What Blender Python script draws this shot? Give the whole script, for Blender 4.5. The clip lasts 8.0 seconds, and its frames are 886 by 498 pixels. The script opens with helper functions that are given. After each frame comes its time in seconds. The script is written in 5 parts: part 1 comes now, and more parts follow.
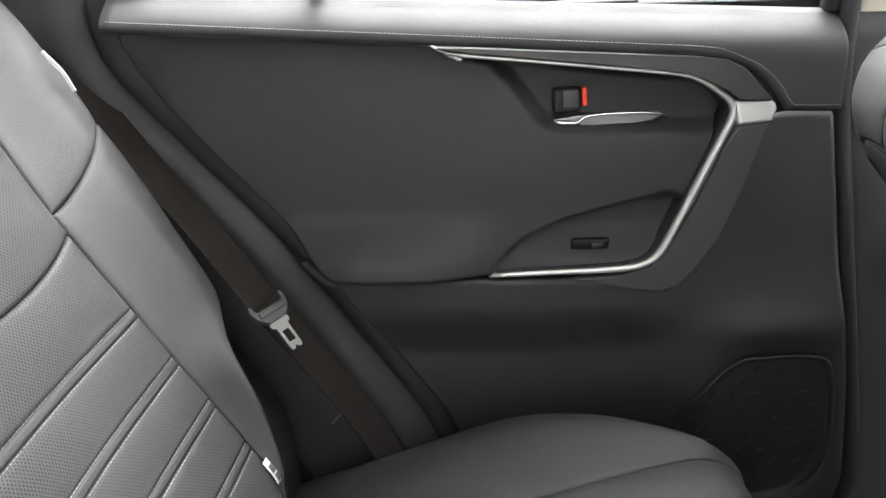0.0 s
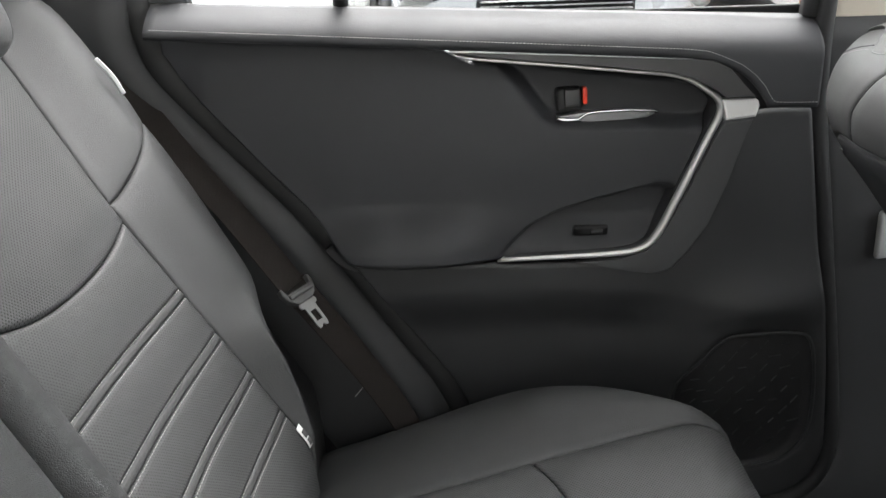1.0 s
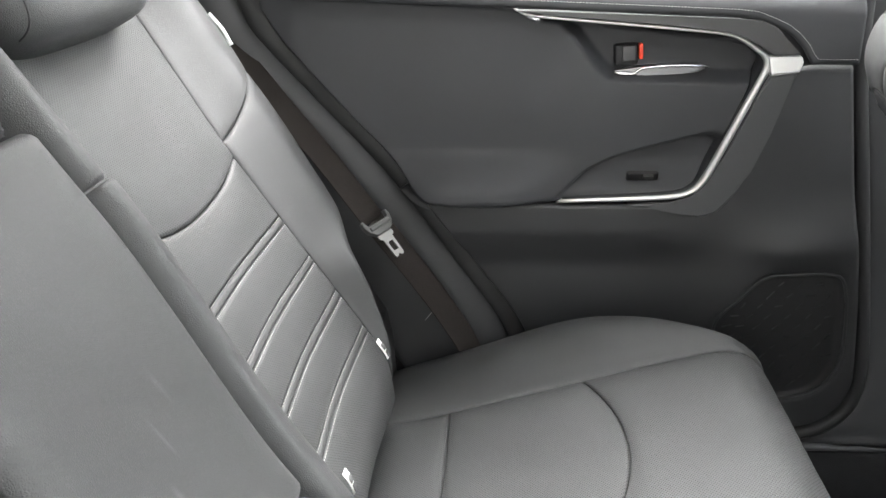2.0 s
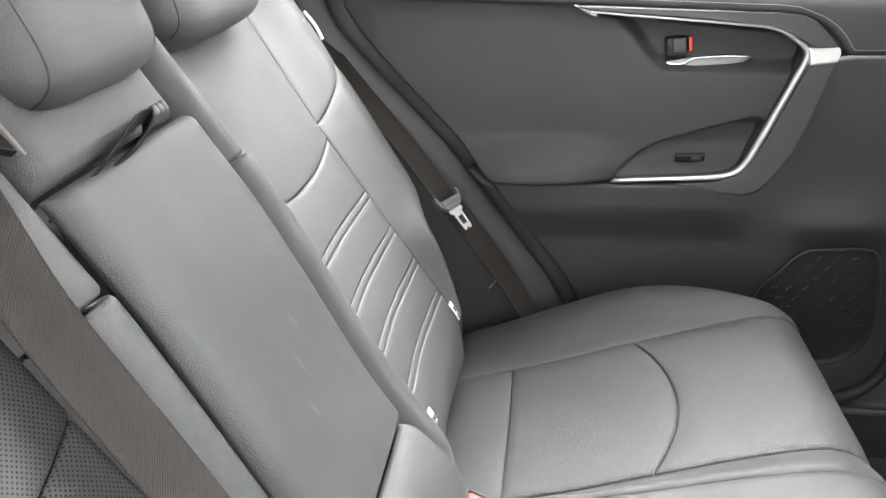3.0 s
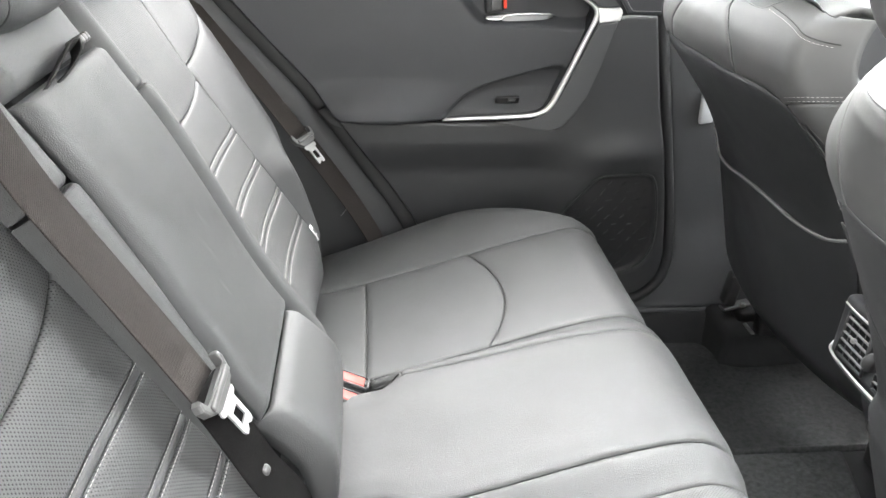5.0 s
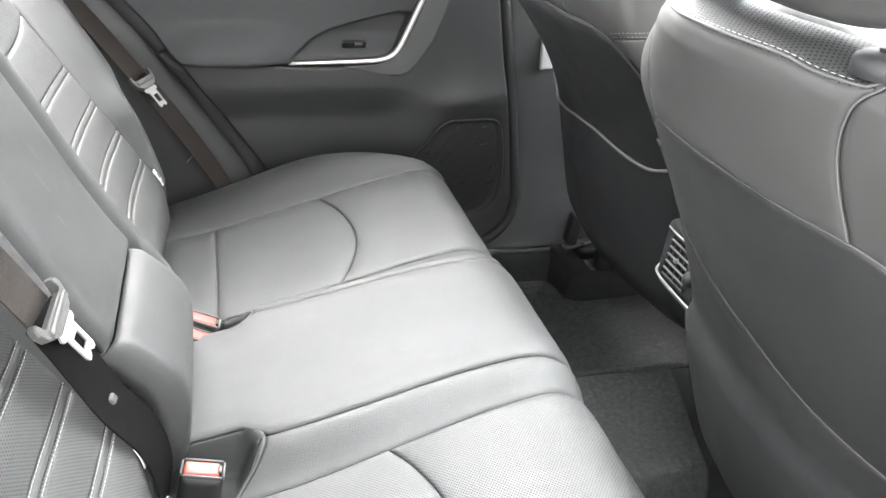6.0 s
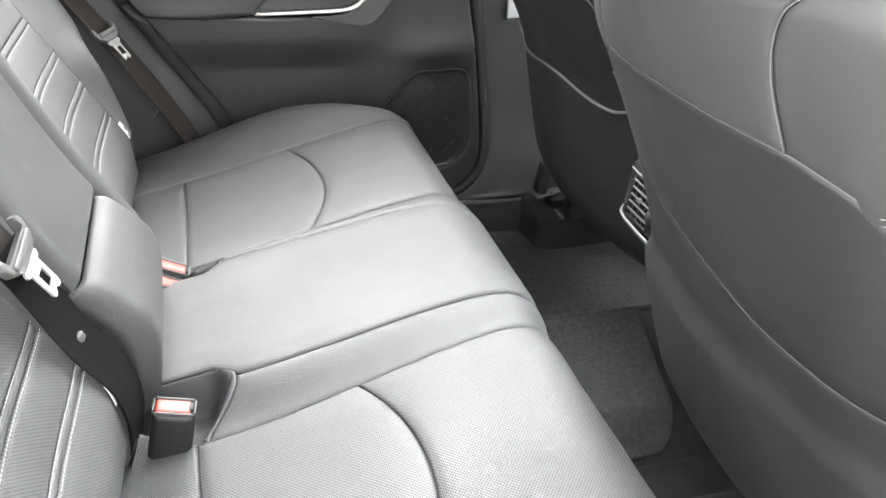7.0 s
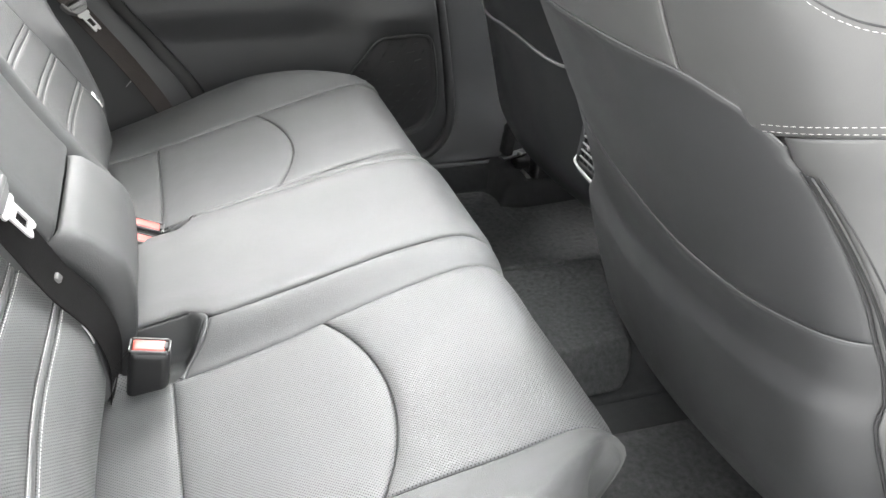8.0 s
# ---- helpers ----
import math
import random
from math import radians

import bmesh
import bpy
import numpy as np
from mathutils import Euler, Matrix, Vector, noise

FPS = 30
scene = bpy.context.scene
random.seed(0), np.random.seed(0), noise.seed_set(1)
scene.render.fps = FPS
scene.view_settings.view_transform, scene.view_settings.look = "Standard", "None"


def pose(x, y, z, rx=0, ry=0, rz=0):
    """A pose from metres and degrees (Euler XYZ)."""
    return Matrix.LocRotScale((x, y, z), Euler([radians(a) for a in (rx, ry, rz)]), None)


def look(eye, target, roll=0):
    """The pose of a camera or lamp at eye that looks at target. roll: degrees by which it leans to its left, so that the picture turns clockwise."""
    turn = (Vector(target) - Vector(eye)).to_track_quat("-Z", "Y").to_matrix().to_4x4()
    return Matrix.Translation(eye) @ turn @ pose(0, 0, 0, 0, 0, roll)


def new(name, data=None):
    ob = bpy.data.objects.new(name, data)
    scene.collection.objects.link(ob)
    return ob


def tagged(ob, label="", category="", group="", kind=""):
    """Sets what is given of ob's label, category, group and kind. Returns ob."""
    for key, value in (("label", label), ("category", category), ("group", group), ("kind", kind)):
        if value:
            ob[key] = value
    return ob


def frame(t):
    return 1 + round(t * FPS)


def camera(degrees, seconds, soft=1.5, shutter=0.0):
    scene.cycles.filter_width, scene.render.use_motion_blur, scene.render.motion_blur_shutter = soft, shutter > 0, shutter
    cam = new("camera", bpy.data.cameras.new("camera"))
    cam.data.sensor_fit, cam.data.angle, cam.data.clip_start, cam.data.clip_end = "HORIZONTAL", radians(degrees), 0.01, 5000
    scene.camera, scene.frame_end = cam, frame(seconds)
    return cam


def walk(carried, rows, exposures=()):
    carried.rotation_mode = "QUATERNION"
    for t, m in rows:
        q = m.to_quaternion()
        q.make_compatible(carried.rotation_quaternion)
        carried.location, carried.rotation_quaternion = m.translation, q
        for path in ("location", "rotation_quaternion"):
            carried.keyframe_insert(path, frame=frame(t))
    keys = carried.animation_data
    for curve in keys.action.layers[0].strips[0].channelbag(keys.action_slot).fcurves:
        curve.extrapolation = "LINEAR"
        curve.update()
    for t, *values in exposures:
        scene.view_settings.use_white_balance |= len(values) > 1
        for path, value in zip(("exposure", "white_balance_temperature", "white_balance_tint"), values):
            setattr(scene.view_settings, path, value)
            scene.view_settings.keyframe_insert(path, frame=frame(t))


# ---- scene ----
cam = camera(56.3, 8.0)
PATH = [
    (0, (0.039, -0.05, 0.854), (-0.016, 1.832, 0.178), -1.8),
    (0.5, (0.027, -0.085, 0.86), (-0.018, 1.8, 0.195), -1.9),
    (1, (0.023, -0.141, 0.874), (-0.03, 1.737, 0.19), -2.1),
    (1.5, (0.013, -0.208, 0.882), (-0.089, 1.648, 0.143), -2.0),
    (3, (-0.024, -0.401, 0.921), (-0.288, 1.416, 0.128), -2.8),
    (3.5, (-0.051, -0.486, 0.935), (-0.313, 1.325, 0.127), -3.0),
    (4, (-0.054, -0.542, 0.939), (-0.231, 1.269, 0.11), -2.1),
    (4.5, (-0.064, -0.577, 0.938), (-0.119, 1.234, 0.09), -1.4),
    (5, (-0.071, -0.614, 0.938), (0.099, 1.18, 0.07), 0.9),
    (5.2, (-0.071, -0.624, 0.931), (0.198, 1.155, 0.057), 2.0),
    (6.3, (-0.059, -0.667, 0.904), (0.468, 1.014, -0.043), 4.2),
    (6.5, (-0.058, -0.673, 0.901), (0.476, 0.998, -0.058), 4.1),
    (7, (-0.051, -0.689, 0.889), (0.488, 0.96, -0.106), 3.8),
    (7.5, (-0.035, -0.718, 0.879), (0.512, 0.911, -0.143), 3.3),
    (8, (-0.036, -0.775, 0.88), (0.525, 0.845, -0.149), 2.5),
]

# ---- exposure, world and light ----
walk(cam, [(t, look(eye, target, roll)) for t, eye, target, roll in PATH],
     exposures=[(0.0, 4.08), (0.5, 3.68), (1.0, 3.66), (1.7, 4.28), (3.0, 4.92), (3.5, 4.86), (4.2, 4.86), (5.0, 5.08), (6.5, 5.20), (8.0, 5.05)])

world = bpy.data.worlds.new("sky")
scene.world = world
world.use_nodes = True
wn = world.node_tree
sky = wn.nodes.new("ShaderNodeTexSky")
sky.sky_type, sky.sun_disc = "NISHITA", False
sky.sun_elevation, sky.sun_rotation = radians(55), radians(10)
sky.air_density, sky.dust_density, sky.ozone_density = 0.9, 3.5, 1.0
wn.nodes["Background"].inputs["Strength"].default_value = 0.15
pale = wn.nodes.new("ShaderNodeHueSaturation")   # thin cloud takes most of the blue out of the sky
pale.inputs["Saturation"].default_value = 0.12
wn.links.new(sky.outputs[0], pale.inputs["Color"])
wn.links.new(pale.outputs[0], wn.nodes["Background"].inputs["Color"])

sun = new("sun", bpy.data.lights.new("sun", "SUN"))
sun.data.energy, sun.data.angle, sun.data.color = 0.62, radians(50), (1.0, 1.0, 1.0)
sun.matrix_world = look((0.4, 2.2, 3.2), (0, 0, 0))


# ---- materials ----
def material(name, colour, rough=0.5, metal=0.0, grain=0.0, grain_size=600, mottle=0.15, mottle_size=9, spec=0.5, coat=0.0, sheen=0.0):
    """A base material: colour varied at two scales, roughness variation and a fine grain relief."""
    m = bpy.data.materials.new(name)
    m.use_nodes = True
    nt = m.node_tree
    b = nt.nodes["Principled BSDF"]
    b.inputs["Roughness"].default_value = rough
    b.inputs["Metallic"].default_value = metal
    b.inputs["Specular IOR Level"].default_value = spec
    b.inputs["Coat Weight"].default_value = coat
    b.inputs["Sheen Weight"].default_value = sheen
    co = nt.nodes.new("ShaderNodeTexCoord")
    big = nt.nodes.new("ShaderNodeTexNoise")
    big.inputs["Scale"].default_value, big.inputs["Detail"].default_value = mottle_size, 5
    nt.links.new(co.outputs["Object"], big.inputs["Vector"])
    fine = nt.nodes.new("ShaderNodeTexNoise")
    fine.inputs["Scale"].default_value, fine.inputs["Detail"].default_value = grain_size, 3
    nt.links.new(co.outputs["Object"], fine.inputs["Vector"])
    add = nt.nodes.new("ShaderNodeMath")
    add.operation = "MULTIPLY_ADD"
    add.inputs[1].default_value = 0.35
    nt.links.new(fine.outputs["Fac"], add.inputs[0])
    nt.links.new(big.outputs["Fac"], add.inputs[2])
    ramp = nt.nodes.new("ShaderNodeMapRange")
    ramp.inputs["From Min"].default_value, ramp.inputs["From Max"].default_value = 0.4, 0.95
    ramp.inputs["To Min"].default_value, ramp.inputs["To Max"].default_value = 1 - mottle, 1 + mottle
    nt.links.new(add.outputs[0], ramp.inputs["Value"])
    mul = nt.nodes.new("ShaderNodeVectorMath")
    mul.operation = "SCALE"
    mul.inputs[0].default_value = colour
    nt.links.new(ramp.outputs[0], mul.inputs["Scale"])
    nt.links.new(mul.outputs[0], b.inputs["Base Color"])
    rr = nt.nodes.new("ShaderNodeMapRange")
    rr.inputs["From Min"].default_value, rr.inputs["From Max"].default_value = 0.3, 0.7
    rr.inputs["To Min"].default_value, rr.inputs["To Max"].default_value = max(rough - 0.06, 0.02), rough + 0.06
    nt.links.new(big.outputs["Fac"], rr.inputs["Value"])
    nt.links.new(rr.outputs[0], b.inputs["Roughness"])
    if grain:
        bump = nt.nodes.new("ShaderNodeBump")
        bump.inputs["Strength"].default_value, bump.inputs["Distance"].default_value = grain, 0.001
        vor = nt.nodes.new("ShaderNodeTexVoronoi")
        vor.feature = "DISTANCE_TO_EDGE"
        vor.inputs["Scale"].default_value = grain_size
        nt.links.new(co.outputs["Object"], vor.inputs["Vector"])
        nt.links.new(vor.outputs["Distance"], bump.inputs["Height"])
        nt.links.new(bump.outputs[0], b.inputs["Normal"])
    m["colour_socket"] = mul.name
    return m


def perforated(name, base_colour, pitch, radius, **kw):
    """Leather punched with staggered rows of small holes, laid out in metres by the UV map."""
    m = material(name, base_colour, **kw)
    nt = m.node_tree
    b = nt.nodes["Principled BSDF"]
    uv = nt.nodes.new("ShaderNodeTexCoord")

    def cell(shift):
        mp = nt.nodes.new("ShaderNodeMapping")
        mp.inputs["Location"].default_value = (shift, shift, 0)
        mp.inputs["Scale"].default_value = (1 / pitch, 1 / (pitch * 1.15), 1)
        nt.links.new(uv.outputs["UV"], mp.inputs["Vector"])
        fr = nt.nodes.new("ShaderNodeVectorMath")
        fr.operation = "FRACTION"
        nt.links.new(mp.outputs[0], fr.inputs[0])
        sub = nt.nodes.new("ShaderNodeVectorMath")
        sub.operation = "SUBTRACT"
        sub.inputs[1].default_value = (0.5, 0.5, 0)
        nt.links.new(fr.outputs[0], sub.inputs[0])
        ln = nt.nodes.new("ShaderNodeVectorMath")
        ln.operation = "LENGTH"
        nt.links.new(sub.outputs[0], ln.inputs[0])
        return ln.outputs["Value"]

    low = nt.nodes.new("ShaderNodeMath")
    low.operation = "MINIMUM"
    nt.links.new(cell(0.0), low.inputs[0])
    nt.links.new(cell(0.5), low.inputs[1])
    hole = nt.nodes.new("ShaderNodeMapRange")
    r = radius / pitch
    hole.inputs["From Min"].default_value, hole.inputs["From Max"].default_value = r * 0.75, r * 1.25
    hole.inputs["To Min"].default_value, hole.inputs["To Max"].default_value = 0.30, 1.0
    nt.links.new(low.outputs[0], hole.inputs["Value"])
    src = nt.nodes[m["colour_socket"]]
    sc = nt.nodes.new("ShaderNodeVectorMath")
    sc.operation = "SCALE"
    nt.links.new(src.outputs[0], sc.inputs[0])
    nt.links.new(hole.outputs[0], sc.inputs["Scale"])
    nt.links.new(sc.outputs[0], b.inputs["Base Color"])
    old = b.inputs["Normal"].links[0].from_node if b.inputs["Normal"].links else None
    bump = nt.nodes.new("ShaderNodeBump")
    bump.inputs["Strength"].default_value, bump.inputs["Distance"].default_value = 0.6, 0.0006
    nt.links.new(hole.outputs[0], bump.inputs["Height"])
    if old:
        nt.links.new(old.outputs[0], bump.inputs["Normal"])
    nt.links.new(bump.outputs[0], b.inputs["Normal"])
    sp = nt.nodes.new("ShaderNodeMath")
    sp.operation = "MULTIPLY"
    sp.inputs[1].default_value = 0.5
    nt.links.new(hole.outputs[0], sp.inputs[0])
    nt.links.new(sp.outputs[0], b.inputs["Specular IOR Level"])
    return m


def woven(name, colour, pitch, rough=0.8, spec=0.2):
    """Seat-belt webbing: a fine herringbone of ribs in the UV map."""
    m = material(name, colour, rough=rough, grain=0.0, mottle=0.12, spec=spec)
    nt = m.node_tree
    uv = nt.nodes.new("ShaderNodeTexCoord")
    wave = nt.nodes.new("ShaderNodeTexWave")
    wave.wave_type, wave.bands_direction = "BANDS", "DIAGONAL"
    wave.inputs["Scale"].default_value = 0.5 / pitch
    wave.inputs["Distortion"].default_value = 3.5
    wave.inputs["Detail Scale"].default_value = 3.0
    nt.links.new(uv.outputs["UV"], wave.inputs["Vector"])
    bump = nt.nodes.new("ShaderNodeBump")
    bump.inputs["Strength"].default_value, bump.inputs["Distance"].default_value = 0.5, 0.0007
    nt.links.new(wave.outputs["Fac"], bump.inputs["Height"])
    nt.links.new(bump.outputs[0], nt.nodes["Principled BSDF"].inputs["Normal"])
    weave = nt.nodes.new("ShaderNodeMapRange")
    weave.inputs["To Min"].default_value, weave.inputs["To Max"].default_value = 0.55, 1.4
    nt.links.new(wave.outputs["Fac"], weave.inputs["Value"])
    tint = nt.nodes.new("ShaderNodeVectorMath")
    tint.operation = "SCALE"
    nt.links.new(nt.nodes[m["colour_socket"]].outputs[0], tint.inputs[0])
    nt.links.new(weave.outputs[0], tint.inputs["Scale"])
    nt.links.new(tint.outputs[0], nt.nodes["Principled BSDF"].inputs["Base Color"])
    return m


def rubbed(m, strength, tilt, *marks):
    """Adds a few soft pale streaks to a material, along a slope: (place, length, width, turn)."""
    nt = m.node_tree
    b = nt.nodes["Principled BSDF"]
    co = nt.nodes.new("ShaderNodeTexCoord")
    out = nt.nodes[m["colour_socket"]].outputs[0]
    for place, long, wide, turn in marks:
        mp = nt.nodes.new("ShaderNodeMapping")
        mp.vector_type = "TEXTURE"
        mp.inputs["Location"].default_value = place
        mp.inputs["Rotation"].default_value = (radians(turn), radians(tilt), 0)
        mp.inputs["Scale"].default_value = (0.05, wide, long)
        nt.links.new(co.outputs["Object"], mp.inputs["Vector"])
        ln = nt.nodes.new("ShaderNodeVectorMath")
        ln.operation = "LENGTH"
        nt.links.new(mp.outputs[0], ln.inputs[0])
        fade = nt.nodes.new("ShaderNodeMapRange")
        fade.interpolation_type = "SMOOTHSTEP"
        fade.inputs["From Min"].default_value, fade.inputs["From Max"].default_value = 0.0, 1.0
        fade.inputs["To Min"].default_value, fade.inputs["To Max"].default_value = strength, 1.0
        nt.links.new(ln.outputs["Value"], fade.inputs["Value"])
        sc = nt.nodes.new("ShaderNodeVectorMath")
        sc.operation = "SCALE"
        nt.links.new(out, sc.inputs[0])
        nt.links.new(fade.outputs[0], sc.inputs["Scale"])
        out = sc.outputs[0]
    nt.links.new(out, b.inputs["Base Color"])
    return m


LEATHER = (0.0335, 0.0343, 0.0345)
M_LEATHER = material("black_leather", LEATHER, rough=0.56, grain=0.6, grain_size=560, mottle=0.14, spec=0.45)
M_PERF = perforated("perforated_leather", (0.0400, 0.0408, 0.0410), 0.0039, 0.00066, rough=0.57, grain=0.35, grain_size=560, mottle=0.12)
M_FRONT = material("front_seat_leather", (0.042, 0.042, 0.0412), rough=0.45, grain=0.14, grain_size=1000, mottle=0.12)
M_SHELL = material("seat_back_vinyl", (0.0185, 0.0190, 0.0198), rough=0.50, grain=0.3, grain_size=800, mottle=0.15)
M_DOOR = material("door_leather", (0.0325, 0.0332, 0.0358), rough=0.58, grain=0.35, grain_size=650, mottle=0.12, spec=0.35)
M_PLASTIC = material("black_plastic", (0.0215, 0.022, 0.0232), rough=0.55, grain=0.3, grain_size=900, mottle=0.15)
# darker copy of the black plastic, with shade put into the base colour
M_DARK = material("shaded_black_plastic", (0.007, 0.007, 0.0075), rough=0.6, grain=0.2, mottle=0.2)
M_GRILLE = material("grille_plastic", (0.013, 0.013, 0.0138), rough=0.6, grain=0.3, mottle=0.2)
M_RUBBER = material("black_rubber", (0.012, 0.012, 0.012), rough=0.7, mottle=0.2)
M_SATIN = material("satin_silver", (0.60, 0.60, 0.59), rough=0.38, metal=0.75, mottle=0.04)
M_GREY = material("dark_grey_trim", (0.036, 0.036, 0.036), rough=0.42, mottle=0.08)
M_GRAB = material("dark_satin_trim", (0.062, 0.063, 0.065), rough=0.38, metal=0.3, mottle=0.06)
M_CHROME = material("chrome", (0.75, 0.75, 0.75), rough=0.12, metal=1.0, mottle=0.03)
M_STEEL = material("steel", (0.80, 0.79, 0.78), rough=0.42, metal=1.0, mottle=0.05)
SCUFF = (0.482, -0.043, 0.325)        # where the near front seat's back is rubbed pale
M_ARMREST = rubbed(material("rubbed_armrest_leather", LEATHER, rough=0.56, grain=0.6, grain_size=560, mottle=0.14, spec=0.45), 1.75, -31.8,
                   ((-0.270, 0.236, 0.562), 0.024, 0.0055, 8), ((-0.236, 0.184, 0.508), 0.016, 0.0045, 8), ((-0.255, 0.205, 0.540), 0.03, 0.003, 8))
# seat back vinyl with the near seat's shade put into its colour; pale scuffs are wear
M_SCUFFED_SHADED = rubbed(material("shaded_scuffed_vinyl", (0.0140, 0.0143, 0.0148), rough=0.50, grain=0.3, grain_size=800, mottle=0.15), 3.0, -28,
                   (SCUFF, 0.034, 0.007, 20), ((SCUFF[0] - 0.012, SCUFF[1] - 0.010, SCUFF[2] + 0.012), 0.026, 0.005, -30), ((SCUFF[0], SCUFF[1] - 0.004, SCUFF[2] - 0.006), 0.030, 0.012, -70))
M_PIANO = material("gloss_black_plastic", (0.006, 0.006, 0.0065), rough=0.14, mottle=0.1)
# glossy lid leather, its colour lightened to carry the sky's reflection
M_LID = material("sky_lit_lid_leather", (0.075, 0.075, 0.075), rough=0.34, grain=0.2, grain_size=700, mottle=0.1)
M_PALE_PATCH = material("pale_grey_patch", (0.30, 0.31, 0.31), rough=0.45, mottle=0.06)
M_LEVER = material("brushed_silver", (0.30, 0.30, 0.30), rough=0.30, metal=0.9, mottle=0.06)
M_BELT = woven("brown_black_webbing", (0.0185, 0.0152, 0.0136), 0.0021)
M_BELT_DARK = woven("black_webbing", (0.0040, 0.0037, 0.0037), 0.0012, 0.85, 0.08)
M_THREAD = material("white_thread", (0.50, 0.49, 0.47), rough=0.7, mottle=0.1)
M_PIPING = material("grey_piping", (0.16, 0.16, 0.16), rough=0.45, mottle=0.1)
M_TONGUE = material("worn_steel", (0.22, 0.22, 0.215), rough=0.35, metal=1.0, mottle=0.1)
M_RED = material("red_plastic", (0.27, 0.032, 0.023), rough=0.5, mottle=0.06)
M_LOCKRED = material("red_lock_mark", (0.70, 0.05, 0.02), rough=0.4, mottle=0.05)
M_CARPET = material("black_carpet", (0.0105, 0.0106, 0.0110), rough=0.95, grain=1.0, grain_size=420, mottle=0.35, mottle_size=60, spec=0.15)
M_MAT = material("grey_floor_mat", (0.024, 0.0245, 0.0248), rough=0.95, grain=1.0, grain_size=330, mottle=0.5, mottle_size=120, spec=0.15)
M_BEIGE = material("beige_pillar_cloth", (0.55, 0.50, 0.42), rough=0.9, grain=0.3, grain_size=900, mottle=0.06)
M_TAG = material("white_cloth_tag", (0.75, 0.75, 0.74), rough=0.8, mottle=0.05)
M_TAGINK = material("tag_ink", (0.08, 0.08, 0.08), rough=0.8, mottle=0.05)
M_SEAM = material("grey_seam", (0.075, 0.075, 0.075), rough=0.45, mottle=0.1)
M_BEZEL = material("grey_brown_plastic", (0.085, 0.075, 0.070), rough=0.5, mottle=0.1)
M_STRAP = woven("black_strap", (0.006, 0.006, 0.006), 0.0012)
M_LOOP = material("grey_plastic", (0.058, 0.058, 0.057), rough=0.45, mottle=0.1)
M_ZIP = material("zip_tape", (0.024, 0.024, 0.024), rough=0.6, mottle=0.2)
M_CONCRETE = material("grey_render", (0.25, 0.25, 0.24), rough=0.9, grain=0.4, grain_size=90, mottle=0.15, mottle_size=2)
M_ASPHALT = material("asphalt", (0.30, 0.30, 0.295), rough=0.9, grain=0.6, grain_size=120, mottle=0.25, mottle_size=3)
M_PAINT_W = material("white_car_paint", (0.80, 0.80, 0.79), rough=0.3, coat=0.6, mottle=0.03)
M_PAINT_S = material("silver_car_paint", (0.55, 0.56, 0.57), rough=0.3, metal=0.4, coat=0.6, mottle=0.03)
M_TYRE = material("tyre_rubber", (0.02, 0.02, 0.02), rough=0.8, mottle=0.2)
M_RIM = material("alloy_rim", (0.5, 0.5, 0.5), rough=0.3, metal=1.0, mottle=0.05)

M_GLASS = bpy.data.materials.new("window_glass")
M_GLASS.use_nodes = True
gb = M_GLASS.node_tree.nodes["Principled BSDF"]
gb.inputs["Transmission Weight"].default_value = 1.0
gb.inputs["Roughness"].default_value = 0.0
gb.inputs["IOR"].default_value = 1.45
gb.inputs["Base Color"].default_value = (0.93, 0.96, 0.95, 1)


M_TINT = M_GLASS.copy()
M_TINT.name = "tinted_window_glass"
M_TINT.node_tree.nodes["Principled BSDF"].inputs["Base Color"].default_value = (0.30, 0.304, 0.30, 1)
M_PAINT_D = material("dark_car_paint", (0.03, 0.032, 0.035), rough=0.3, coat=0.6, mottle=0.03)
M_BRICK = material("orange_brick", (0.42, 0.20, 0.10), rough=0.9, grain=0.4, grain_size=120, mottle=0.3, mottle_size=14)


# ---- mesh helpers ----
def mesh(name, verts, faces, mat, uvs=None, smooth=True):
    me = bpy.data.meshes.new(name)
    me.from_pydata([tuple(v) for v in verts], [], faces)
    me.materials.append(mat)
    if uvs is not None:
        lay = me.uv_layers.new(name="UVMap")
        idx = np.empty(len(me.loops), dtype=np.int32)
        me.loops.foreach_get("vertex_index", idx)
        lay.data.foreach_set("uv", np.asarray(uvs, dtype=np.float32)[idx].ravel())
    bm = bmesh.new()
    bm.from_mesh(me)
    bmesh.ops.recalc_face_normals(bm, faces=bm.faces)
    bm.to_mesh(me)
    bm.free()
    if smooth:
        me.polygons.foreach_set("use_smooth", [True] * len(me.polygons))
    me.update()
    return me


def thing(name, label, category, at=(0, 0, 0), group="", kind=""):
    ob = new(name)
    ob.location = at
    ob.empty_display_size = 0.02
    return tagged(ob, label, category, group, kind)


def part(name, me, parent, label=""):
    """Links a mesh as one part under a thing or a part; its vertices are in world metres."""
    ob = new(name, me)
    if parent:
        ob.parent = parent
        if parent.type == "EMPTY":
            ob.matrix_parent_inverse = Matrix.Translation(-parent.location)
    if label:
        ob["label"] = label
    return ob


def solo(name, me, label, category, group="", kind=""):
    return tagged(new(name, me), label, category, group, kind)


